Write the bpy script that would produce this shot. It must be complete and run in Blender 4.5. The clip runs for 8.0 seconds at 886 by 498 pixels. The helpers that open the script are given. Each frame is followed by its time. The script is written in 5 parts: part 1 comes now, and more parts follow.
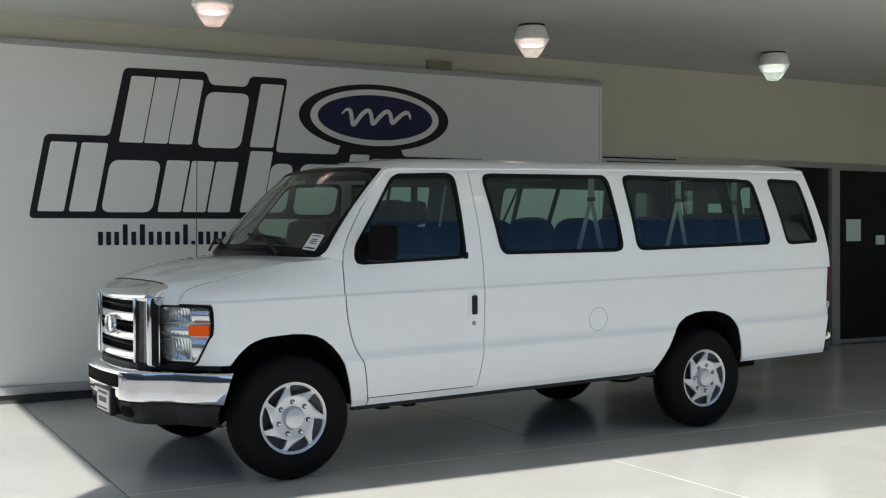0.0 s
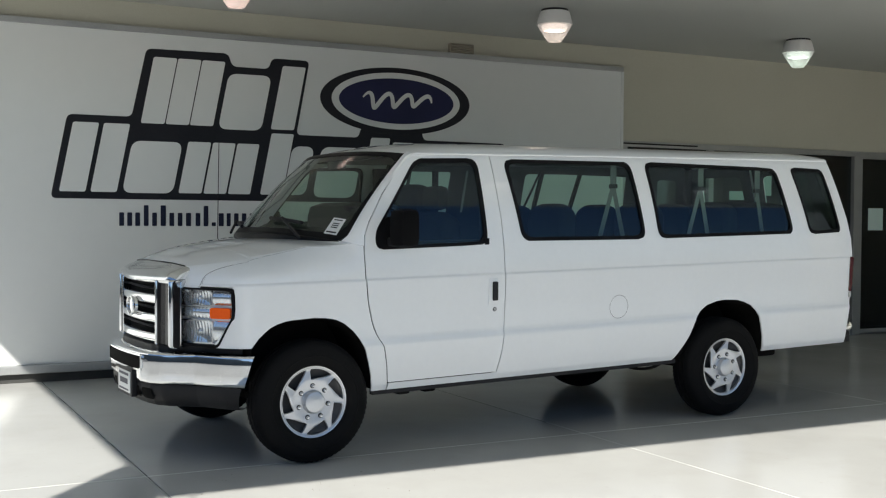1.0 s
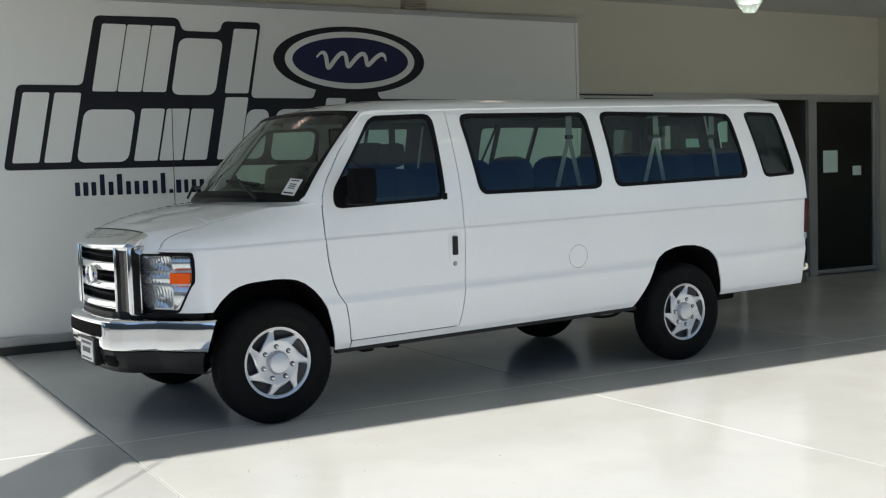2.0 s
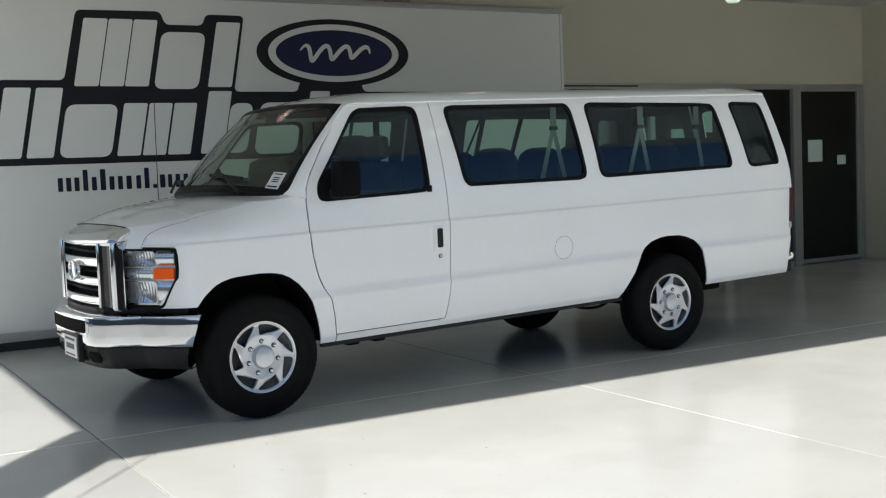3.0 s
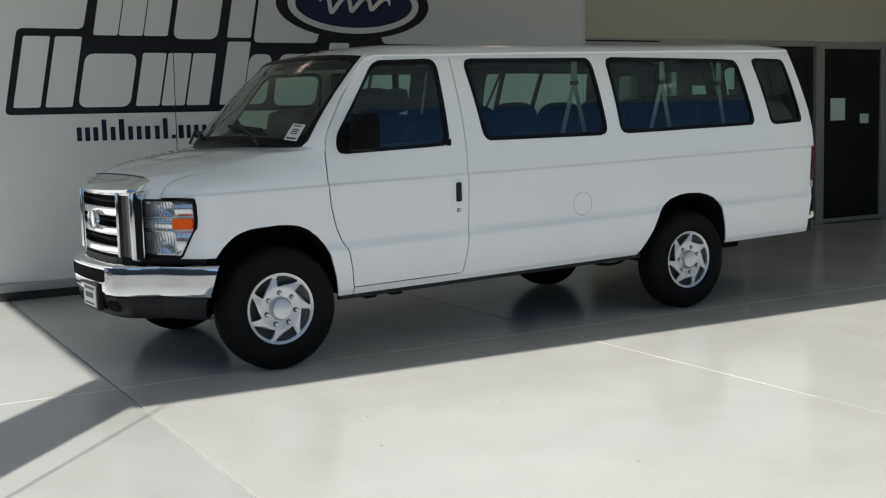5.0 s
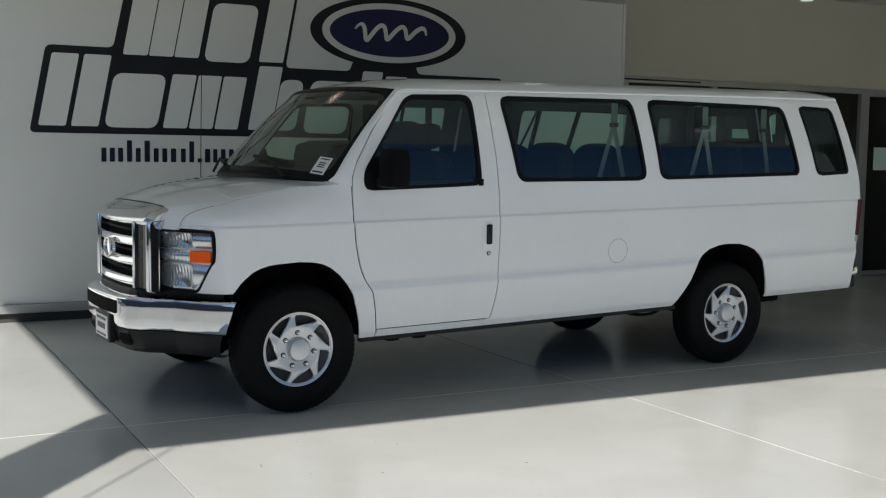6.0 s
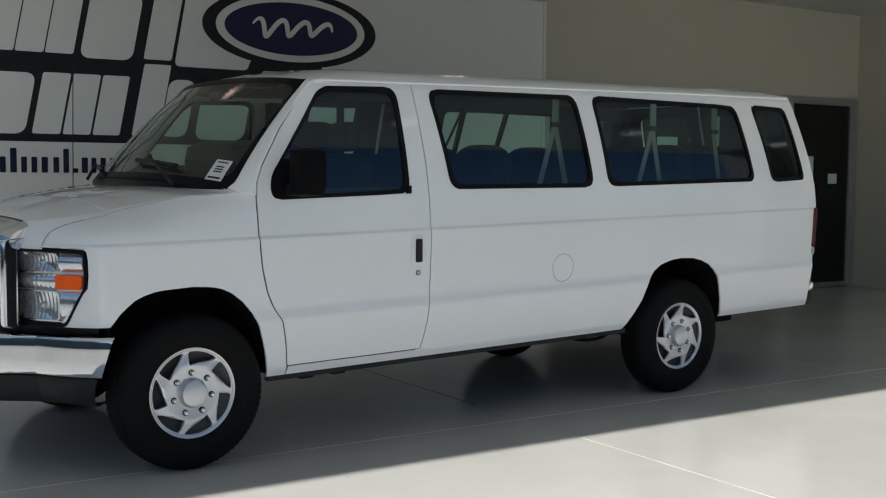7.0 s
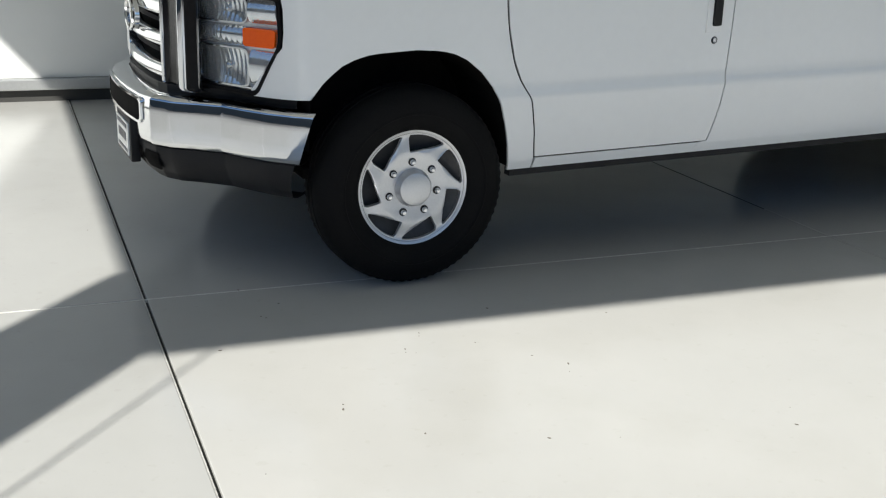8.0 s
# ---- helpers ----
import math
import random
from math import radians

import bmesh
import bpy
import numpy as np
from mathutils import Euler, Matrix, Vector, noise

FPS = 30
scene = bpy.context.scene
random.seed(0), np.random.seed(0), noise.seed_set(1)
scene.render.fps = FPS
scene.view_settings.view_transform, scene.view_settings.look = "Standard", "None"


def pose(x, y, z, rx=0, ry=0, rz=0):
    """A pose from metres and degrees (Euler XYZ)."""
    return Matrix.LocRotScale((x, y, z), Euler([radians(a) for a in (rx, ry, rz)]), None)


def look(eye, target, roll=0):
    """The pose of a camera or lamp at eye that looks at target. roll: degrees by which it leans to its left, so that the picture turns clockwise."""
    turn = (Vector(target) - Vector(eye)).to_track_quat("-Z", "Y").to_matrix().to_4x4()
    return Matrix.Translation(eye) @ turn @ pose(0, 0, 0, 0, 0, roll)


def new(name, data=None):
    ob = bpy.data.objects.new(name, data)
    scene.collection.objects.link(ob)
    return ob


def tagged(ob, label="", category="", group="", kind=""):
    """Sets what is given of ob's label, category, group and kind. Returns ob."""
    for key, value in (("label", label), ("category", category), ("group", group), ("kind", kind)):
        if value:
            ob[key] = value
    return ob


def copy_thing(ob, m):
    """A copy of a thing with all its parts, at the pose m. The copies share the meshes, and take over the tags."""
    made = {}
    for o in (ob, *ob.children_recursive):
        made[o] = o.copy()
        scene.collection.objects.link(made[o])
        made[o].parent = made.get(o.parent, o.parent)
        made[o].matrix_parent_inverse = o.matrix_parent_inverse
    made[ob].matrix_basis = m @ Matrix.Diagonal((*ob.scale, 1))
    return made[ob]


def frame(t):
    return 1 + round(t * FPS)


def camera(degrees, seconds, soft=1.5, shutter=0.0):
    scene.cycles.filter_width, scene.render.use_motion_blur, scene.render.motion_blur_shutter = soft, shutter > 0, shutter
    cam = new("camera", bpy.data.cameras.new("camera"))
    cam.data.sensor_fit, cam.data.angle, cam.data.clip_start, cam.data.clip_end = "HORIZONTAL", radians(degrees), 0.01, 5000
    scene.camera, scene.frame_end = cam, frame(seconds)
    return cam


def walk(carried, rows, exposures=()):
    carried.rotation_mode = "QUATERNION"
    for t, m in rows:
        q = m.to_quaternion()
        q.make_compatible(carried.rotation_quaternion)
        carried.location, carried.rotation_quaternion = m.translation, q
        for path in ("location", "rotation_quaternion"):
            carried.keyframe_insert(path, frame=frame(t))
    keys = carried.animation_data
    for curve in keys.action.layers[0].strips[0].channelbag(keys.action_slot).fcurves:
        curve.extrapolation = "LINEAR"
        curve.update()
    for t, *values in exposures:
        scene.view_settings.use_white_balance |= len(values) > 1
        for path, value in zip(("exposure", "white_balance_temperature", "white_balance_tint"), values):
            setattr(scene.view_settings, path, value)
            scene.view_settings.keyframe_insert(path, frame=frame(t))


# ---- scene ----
cam = camera(42.9, 8.0, 1.2)
# the van stands 3.2 degrees off the line of the building; the path is given in the van's axes
VAN = pose(0, 0, 0, 0, 0, 3.2)
PATH = [
    (0, (-2.852, -6.4, 1.502), (-1.804, -4.696, 1.48), -0.3),
    (0.5, (-2.868, -6.389, 1.501), (-1.833, -4.678, 1.456), 0.3),
    (1, (-2.872, -6.374, 1.522), (-1.85, -4.656, 1.469), 0.4),
    (1.5, (-2.858, -6.394, 1.481), (-1.786, -4.709, 1.367), -1.0),
    (1.7, (-2.862, -6.414, 1.488), (-1.787, -4.732, 1.363), -1.4),
    (2.8, (-2.825, -6.413, 1.499), (-1.742, -4.735, 1.385), -2.5),
    (3, (-2.831, -6.404, 1.489), (-1.74, -4.734, 1.351), -2.3),
    (3.5, (-2.841, -6.376, 1.512), (-1.762, -4.701, 1.345), -1.4),
    (4, (-2.841, -6.386, 1.504), (-1.755, -4.716, 1.328), -1.9),
    (4.5, (-2.842, -6.375, 1.494), (-1.779, -4.691, 1.303), -1.7),
    (4.7, (-2.84, -6.396, 1.463), (-1.777, -4.715, 1.253), -1.7),
    (5.8, (-2.776, -6.201, 1.579), (-1.74, -4.503, 1.371), -0.1),
    (6, (-2.674, -6.106, 1.56), (-1.65, -4.397, 1.39), 0.8),
    (6.2, (-2.583, -5.983, 1.533), (-1.536, -4.283, 1.418), -0.5),
    (6.5, (-2.491, -5.684, 1.459), (-1.389, -4.017, 1.408), -0.4),
    (6.8, (-2.354, -5.358, 1.453), (-1.202, -3.728, 1.327), 0.3),
    (7, (-2.239, -5.097, 1.474), (-1.059, -3.488, 1.337), 0.5),
    (7.2, (-2.096, -4.871, 1.449), (-0.989, -3.217, 1.25), 0.7),
    (7.5, (-1.922, -4.47, 1.43), (-0.82, -2.83, 1.116), 1.0),
    (7.7, (-1.809, -4.228, 1.424), (-0.848, -2.518, 1.034), 3.0),
    (8, (-1.639, -3.815, 1.447), (-0.837, -2.084, 0.85), 1.9),
]
walk(cam, [(t, VAN @ look(eye, target, roll)) for t, eye, target, roll in PATH], [(0.0, 0.28, 6650, 9), (1.5, 0.36, 6650, 9), (3.5, 0.32, 6650, 9), (4.0, 0.24, 6650, 9), (4.5, 0.13, 6650, 9), (6.0, -0.12, 6650, 9), (6.5, -0.12, 6650, 9), (7.0, -0.06, 6650, 9), (7.5, -0.02, 6650, 9), (8.0, 0.05, 6650, 9)])

# ---- light ----
SUN_AZ, SUN_EL = radians(50.2), radians(36.6)   # way the light travels over the ground, height of the sun
world = bpy.data.worlds.new("sky")
scene.world = world
world.use_nodes = True
wn = world.node_tree.nodes
sky = wn.new("ShaderNodeTexSky")
sky.sky_type, sky.sun_disc = "NISHITA", False
sky.sun_elevation, sky.sun_rotation = SUN_EL, radians(219.8)
world.node_tree.links.new(sky.outputs[0], wn["Background"].inputs[0])
sky.dust_density, sky.ozone_density, sky.altitude = 0.2, 4.8, 0.0
wn["Background"].inputs[1].default_value = 0.086
sun = new("sun", bpy.data.lights.new("sun", "SUN"))
sun.data.energy, sun.data.angle, sun.data.color = 7.5, radians(0.6), (1.0, 0.975, 0.935)
sun.matrix_world = look((0, 0, 20), (math.cos(SUN_AZ) * math.cos(SUN_EL), math.sin(SUN_AZ) * math.cos(SUN_EL), 20 - math.sin(SUN_EL)))

# ---- materials ----
def nodes_of(name):
    m = bpy.data.materials.new(name)
    m.use_nodes = True
    n = m.node_tree.nodes
    return m, n, m.node_tree.links, n["Principled BSDF"]


def noise_at(n, l, scale, detail=4, coord="Object"):
    tc, tx = n.new("ShaderNodeTexCoord"), n.new("ShaderNodeTexNoise")
    tx.inputs["Scale"].default_value, tx.inputs["Detail"].default_value = scale, detail
    l.new(tc.outputs[coord], tx.inputs["Vector"])
    return tx.outputs["Fac"]


def ramp(n, l, fac, a, b, lo=0.3, hi=0.7):
    r = n.new("ShaderNodeValToRGB")
    r.color_ramp.elements[0].position, r.color_ramp.elements[1].position = lo, hi
    r.color_ramp.elements[0].color, r.color_ramp.elements[1].color = (*a, 1), (*b, 1)
    l.new(fac, r.inputs["Fac"])
    return r.outputs["Color"]


def surface(name, a, b, rough=0.5, metal=0.0, scale=3.0, fine=60.0, bump=0.05, rough_var=0.08, coat=0.0, spec=0.5):
    """Two tones mixed by a coarse and a fine noise, with uneven gloss and a fine relief."""
    m, n, l, p = nodes_of(name)
    coarse, grain = noise_at(n, l, scale), noise_at(n, l, fine, 6)
    mix = n.new("ShaderNodeMath")
    mix.operation = "MULTIPLY_ADD"
    l.new(grain, mix.inputs[0])
    mix.inputs[1].default_value = 0.35
    sub = n.new("ShaderNodeMath")
    sub.operation = "MULTIPLY"
    sub.inputs[1].default_value = 0.65
    l.new(coarse, sub.inputs[0])
    l.new(sub.outputs[0], mix.inputs[2])
    l.new(ramp(n, l, mix.outputs[0], a, b), p.inputs["Base Color"])
    mr = n.new("ShaderNodeMapRange")
    mr.inputs["To Min"].default_value, mr.inputs["To Max"].default_value = max(0.0, rough - rough_var), rough + rough_var
    l.new(coarse, mr.inputs["Value"])
    l.new(mr.outputs[0], p.inputs["Roughness"])
    p.inputs["Metallic"].default_value = metal
    p.inputs["Specular IOR Level"].default_value = spec
    p.inputs["Coat Weight"].default_value, p.inputs["Coat Roughness"].default_value = coat, 0.03
    if bump:
        bp = n.new("ShaderNodeBump")
        bp.inputs["Strength"].default_value, bp.inputs["Distance"].default_value = bump, 0.01
        l.new(grain, bp.inputs["Height"])
        l.new(bp.outputs[0], p.inputs["Normal"])
    return m


def pane_glass(name, tint, ior=1.5, gloss=(1.0, 1.0, 1.0)):
    """A thin pane: tinted see-through with a mirror gloss that grows at grazing angles."""
    m, n, l, p = nodes_of(name)
    n.remove(p)
    tr, gl, fr, mx = n.new("ShaderNodeBsdfTransparent"), n.new("ShaderNodeBsdfGlossy"), n.new("ShaderNodeLayerWeight"), n.new("ShaderNodeMixShader")
    tr.inputs[0].default_value = (*tint, 1)
    gl.inputs["Roughness"].default_value = 0.0
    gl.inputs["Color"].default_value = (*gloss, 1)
    base = ((ior - 1) / (ior + 1)) ** 2
    pw, ma = n.new("ShaderNodeMath"), n.new("ShaderNodeMath")
    fr.inputs["Blend"].default_value = 0.5
    pw.operation, ma.operation = "POWER", "MULTIPLY_ADD"
    pw.inputs[1].default_value, ma.inputs[1].default_value, ma.inputs[2].default_value = 5.0, 1 - base, base
    l.new(fr.outputs["Facing"], pw.inputs[0])
    l.new(pw.outputs[0], ma.inputs[0])
    l.new(ma.outputs[0], mx.inputs[0])
    l.new(tr.outputs[0], mx.inputs[1])
    l.new(gl.outputs[0], mx.inputs[2])
    l.new(mx.outputs[0], n["Material Output"].inputs[0])
    return m


def glow(name, colour, power):
    m, n, l, p = nodes_of(name)
    p.inputs["Base Color"].default_value = (*colour, 1)
    p.inputs["Emission Color"].default_value = (*colour, 1)
    p.inputs["Emission Strength"].default_value = power
    return m


paint = surface("white_car_paint", (0.76, 0.78, 0.79), (0.80, 0.82, 0.83), 0.3, scale=1.2, fine=25, bump=0.0, coat=1.0, rough_var=0.05)
chrome = surface("chrome", (0.72, 0.73, 0.74), (0.78, 0.79, 0.80), 0.07, 1.0, bump=0.0, rough_var=0.03)
satin_chrome = surface("satin_chrome", (0.55, 0.57, 0.59), (0.61, 0.63, 0.65), 0.14, 1.0, bump=0.0, rough_var=0.04)
# dark surroundings mirrored in the grille's chrome, put into the base colour
dark_chrome = surface("chrome_with_dark_reflection", (0.010, 0.0095, 0.010), (0.018, 0.017, 0.018), 0.2, 0.0, bump=0.0, rough_var=0.04, spec=0.12)
silver = surface("silver_wheel_cover", (0.60, 0.61, 0.63), (0.71, 0.72, 0.74), 0.32, 0.75, fine=120, bump=0.02)
wheel_dark = surface("grey_steel_wheel", (0.04, 0.041, 0.044), (0.07, 0.072, 0.076), 0.5, 0.2, fine=60)
rubber = surface("tyre_rubber", (0.004, 0.004, 0.0045), (0.009, 0.009, 0.009), 0.75, fine=90, bump=0.15, spec=0.12)
plastic = surface("black_plastic", (0.010, 0.010, 0.011), (0.020, 0.020, 0.022), 0.55, fine=200, bump=0.06, spec=0.25)
grey_plastic = surface("dark_grey_plastic", (0.012, 0.012, 0.013), (0.026, 0.026, 0.028), 0.5, fine=160, bump=0.06)
under = surface("underbody", (0.004, 0.004, 0.004), (0.011, 0.010, 0.009), 0.9, fine=30, bump=0.2, spec=0.08)
seal = surface("window_seal", (0.005, 0.005, 0.006), (0.009, 0.009, 0.01), 0.4, bump=0.0, spec=0.09)
mirror_black = surface("mirror_shell", (0.004, 0.004, 0.0045), (0.007, 0.007, 0.0075), 0.7, fine=300, bump=0.1, spec=0.05)
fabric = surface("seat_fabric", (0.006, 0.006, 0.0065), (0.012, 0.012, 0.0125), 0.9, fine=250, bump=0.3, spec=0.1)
pilaster_paint = surface("brown_grey_paint", (0.20, 0.195, 0.175), (0.26, 0.25, 0.225), 0.8, scale=0.7, fine=70, bump=0.1)
vent_brown = surface("brown_vent_paint", (0.27, 0.24, 0.185), (0.34, 0.31, 0.24), 0.6, fine=90, bump=0.05)
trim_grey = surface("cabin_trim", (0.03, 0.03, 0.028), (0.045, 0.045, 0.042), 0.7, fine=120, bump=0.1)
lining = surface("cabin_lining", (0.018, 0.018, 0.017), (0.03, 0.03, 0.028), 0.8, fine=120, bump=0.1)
belt_web = surface("belt_webbing", (0.12, 0.128, 0.124), (0.17, 0.178, 0.174), 0.7, fine=300, bump=0.1)
# the blue of the mirrored sky is partly put into the gloss colour
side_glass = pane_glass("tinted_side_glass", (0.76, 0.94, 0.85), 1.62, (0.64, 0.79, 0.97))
clear_glass = pane_glass("windscreen_glass", (0.64, 0.76, 0.68), 1.55)
lens_glass = pane_glass("lamp_lens", (0.93, 0.95, 0.96))
bowl = surface("lamp_reflector", (0.78, 0.79, 0.80), (0.86, 0.87, 0.88), 0.07, 0.78, scale=20, fine=60, bump=0.02)
lamp_silver = surface("lamp_silver", (0.74, 0.75, 0.77), (0.84, 0.85, 0.87), 0.14, 0.45, scale=14, fine=40, bump=0.05)
amber_mat = surface("amber_lens", (0.90, 0.10, 0.004), (1.0, 0.14, 0.006), 0.25, bump=0.0, spec=0.3)
red_mat = surface("red_lens", (0.05, 0.004, 0.008), (0.08, 0.006, 0.012), 0.2, bump=0.0)


def slab_concrete(name, tone):
    """Sealed concrete: cloudy tone, a shift from slab to slab, sparse stains and a fine grain."""
    m, n, l, p = nodes_of(name)
    cloud, grain = noise_at(n, l, 0.7, 5), noise_at(n, l, 14, 6)
    base = ramp(n, l, cloud, tuple(c * 0.93 for c in tone), tuple(c * 1.05 for c in tone), 0.3, 0.7)
    smut = ramp(n, l, noise_at(n, l, 2.3, 8), (0.965, 0.963, 0.955), (1.0, 1.0, 1.0), 0.34, 0.50)
    fleck = ramp(n, l, noise_at(n, l, 26, 3), (0.96, 0.955, 0.945), (1.0, 1.0, 1.0), 0.28, 0.36)
    info, mr = n.new("ShaderNodeObjectInfo"), n.new("ShaderNodeMapRange")
    mr.inputs["To Min"].default_value, mr.inputs["To Max"].default_value = 0.97, 1.02
    l.new(info.outputs["Random"], mr.inputs["Value"])
    colour = base
    for layer in (smut, fleck, mr.outputs[0]):
        mix = n.new("ShaderNodeMix")
        mix.data_type, mix.blend_type = "RGBA", "MULTIPLY"
        mix.inputs["Factor"].default_value = 1.0
        l.new(colour, mix.inputs["A"])
        l.new(layer, mix.inputs["B"])
        colour = mix.outputs["Result"]
    l.new(colour, p.inputs["Base Color"])
    gl = n.new("ShaderNodeMapRange")
    gl.inputs["To Min"].default_value, gl.inputs["To Max"].default_value = 0.10, 0.24
    l.new(cloud, gl.inputs["Value"])
    l.new(gl.outputs[0], p.inputs["Roughness"])
    p.inputs["Specular IOR Level"].default_value = 0.6
    bp = n.new("ShaderNodeBump")
    bp.inputs["Strength"].default_value, bp.inputs["Distance"].default_value = 0.004, 0.01
    l.new(grain, bp.inputs["Height"])
    l.new(bp.outputs[0], p.inputs["Normal"])
    return m


concrete = slab_concrete("sealed_concrete", (0.525, 0.525, 0.50))
darker_concrete = slab_concrete("darker_sealed_concrete", (0.465, 0.468, 0.45))
asphalt = surface("asphalt", (0.04, 0.04, 0.042), (0.07, 0.07, 0.07), 0.9, scale=0.3, fine=40, bump=0.4)
sealant = surface("light_sealant", (0.34, 0.34, 0.32), (0.80, 0.80, 0.76), 0.6, scale=1.6, fine=40, bump=0.1)
dark_joint = surface("dark_joint_filler", (0.02, 0.02, 0.02), (0.05, 0.05, 0.045), 0.9, fine=80, bump=0.2)
grit = surface("grit", (0.10, 0.09, 0.075), (0.2, 0.18, 0.15), 0.9, fine=80)
plaster = surface("beige_plaster", (0.47, 0.455, 0.375), (0.53, 0.515, 0.43), 0.8, scale=0.7, fine=70, bump=0.1)
soffit = surface("soffit_paint", (0.46, 0.47, 0.45), (0.52, 0.53, 0.50), 0.6, scale=0.5, fine=50, bump=0.05)
board_white = surface("white_sign_board", (0.70, 0.72, 0.71), (0.735, 0.75, 0.74), 0.22, scale=0.6, fine=8, bump=0.0, rough_var=0.015)
board_black = surface("black_sign_film", (0.012, 0.012, 0.016), (0.018, 0.018, 0.024), 0.4, bump=0.0, spec=0.2)
board_blue = surface("blue_sign_film", (0.015, 0.018, 0.062), (0.02, 0.023, 0.075), 0.4, bump=0.0, spec=0.2)
board_navy = surface("navy_sign_film", (0.012, 0.015, 0.035), (0.018, 0.02, 0.045), 0.4, bump=0.0, spec=0.2)
alu = surface("anodised_aluminium", (0.36, 0.37, 0.37), (0.44, 0.45, 0.45), 0.4, 0.6, fine=80, bump=0.02)
dark_glass = pane_glass("storefront_glass", (0.52, 0.55, 0.54))
room_dark = surface("dim_interior", (0.20, 0.20, 0.20), (0.30, 0.30, 0.29), 0.8)
paper_mat = surface("notice_paper", (0.50, 0.64, 0.60), (0.58, 0.72, 0.68), 0.7, bump=0.0)
lamp_white = surface("lamp_housing", (0.72, 0.71, 0.70), (0.78, 0.77, 0.76), 0.45, bump=0.02)


def lamp_glass(name, tint):
    """Ribbed lamp glass: half see-through, lit softly from within."""
    m, n, l, p = nodes_of(name)
    p.inputs["Base Color"].default_value = (0.75, 0.75, 0.73, 1)
    p.inputs["Roughness"].default_value = 0.25
    p.inputs["Emission Color"].default_value = (*tint, 1)
    p.inputs["Emission Strength"].default_value = 0.16
    tr, mx = n.new("ShaderNodeBsdfTransparent"), n.new("ShaderNodeMixShader")
    tr.inputs[0].default_value = (0.9, 0.9, 0.88, 1)
    mx.inputs[0].default_value = 0.5
    l.new(p.outputs[0], mx.inputs[1])
    l.new(tr.outputs[0], mx.inputs[2])
    l.new(mx.outputs[0], n["Material Output"].inputs[0])
    return m


far_render = surface("grey_render", (0.16, 0.155, 0.145), (0.22, 0.215, 0.20), 0.85, scale=0.4)
facing = surface("dark_backdrop", (0.05, 0.05, 0.045), (0.09, 0.085, 0.075), 0.85, scale=0.4)

# ---- mesh helpers ----
RAKE = 0.0205   # the body sits higher at the back


def finish(bm, smooth=38.0):
    bmesh.ops.remove_doubles(bm, verts=bm.verts, dist=2e-5)
    bmesh.ops.recalc_face_normals(bm, faces=bm.faces)
    me = bpy.data.meshes.new("mesh")
    bm.to_mesh(me)
    bm.free()
    if smooth:
        me.shade_smooth()
        me.set_sharp_from_angle(angle=radians(smooth))
        for f in me.polygons:
            if f.area > 0.015:
                f.use_smooth = False
    return me


def part(name, bm, material, parent, label="", rake=False, smooth=38.0):
    """Links a bmesh as one mesh object under a thing or a part."""
    if rake:
        for v in bm.verts:
            v.co.z += RAKE * v.co.x
    ob = new(name, finish(bm, smooth))
    ob.data.materials.append(material)
    ob.parent = parent
    if label:
        tagged(ob, label)
    return ob


def empty(name, m=None, **tags):
    ob = new(name)
    ob.empty_display_size = 0.2
    if m is not None:
        ob.matrix_world = m
    return tagged(ob, **tags)


def thing(name, bm, material, smooth=38.0, **tags):
    ob = new(name, finish(bm, smooth))
    ob.data.materials.append(material)
    return tagged(ob, **tags)


def box(bm, x0, x1, y0, y1, z0, z1, bevel=0.0):
    r = bmesh.ops.create_cube(bm, size=1.0, matrix=Matrix.LocRotScale(((x0 + x1) / 2, (y0 + y1) / 2, (z0 + z1) / 2), None, (abs(x1 - x0), abs(y1 - y0), abs(z1 - z0))))
    if bevel:
        es = list({e for v in r["verts"] for e in v.link_edges})
        bmesh.ops.bevel(bm, geom=es, offset=bevel, segments=2, profile=0.6, affect="EDGES")
    return bm


def boxed(*a, bevel=0.0):
    return box(bmesh.new(), *a, bevel=bevel)


def tube(bm, pts, radius, sides=8, closed=False):
    """A round bar through the points."""
    pts = [Vector(p) for p in pts]
    rings = []
    for i, p in enumerate(pts):
        a, b = pts[max(i - 1, 0)], pts[min(i + 1, len(pts) - 1)]
        if closed:
            a, b = pts[i - 1], pts[(i + 1) % len(pts)]
        d = (b - a).normalized()
        u = d.cross(Vector((0, 0, 1)) if abs(d.z) < 0.9 else Vector((1, 0, 0))).normalized()
        w = d.cross(u)
        rings.append([bm.verts.new(p + radius * (math.cos(t) * u + math.sin(t) * w)) for t in (2 * math.pi * k / sides for k in range(sides))])
    n = len(rings)
    for i in range(n if closed else n - 1):
        a, b = rings[i], rings[(i + 1) % n]
        for k in range(sides):
            bm.faces.new((a[k], a[(k + 1) % sides], b[(k + 1) % sides], b[k]))
    if not closed:
        bm.faces.new(rings[0])
        bm.faces.new(rings[-1])
    return bm


def lathe(bm, profile, centre, axis="y", sides=64):
    """Turns (radius, along) pairs round an axis through centre."""
    cx, cy, cz = centre
    rings = []
    for r, h in profile:
        ring = []
        for k in range(sides):
            c, s = r * math.cos(2 * math.pi * k / sides), r * math.sin(2 * math.pi * k / sides)
            ring.append(bm.verts.new((cx + c, cy + h, cz + s) if axis == "y" else (cx + c, cy + s, cz + h)))
        rings.append(ring)
    for a, b in zip(rings, rings[1:]):
        for k in range(sides):
            bm.faces.new((a[k], a[(k + 1) % sides], b[(k + 1) % sides], b[k]))
    return bm


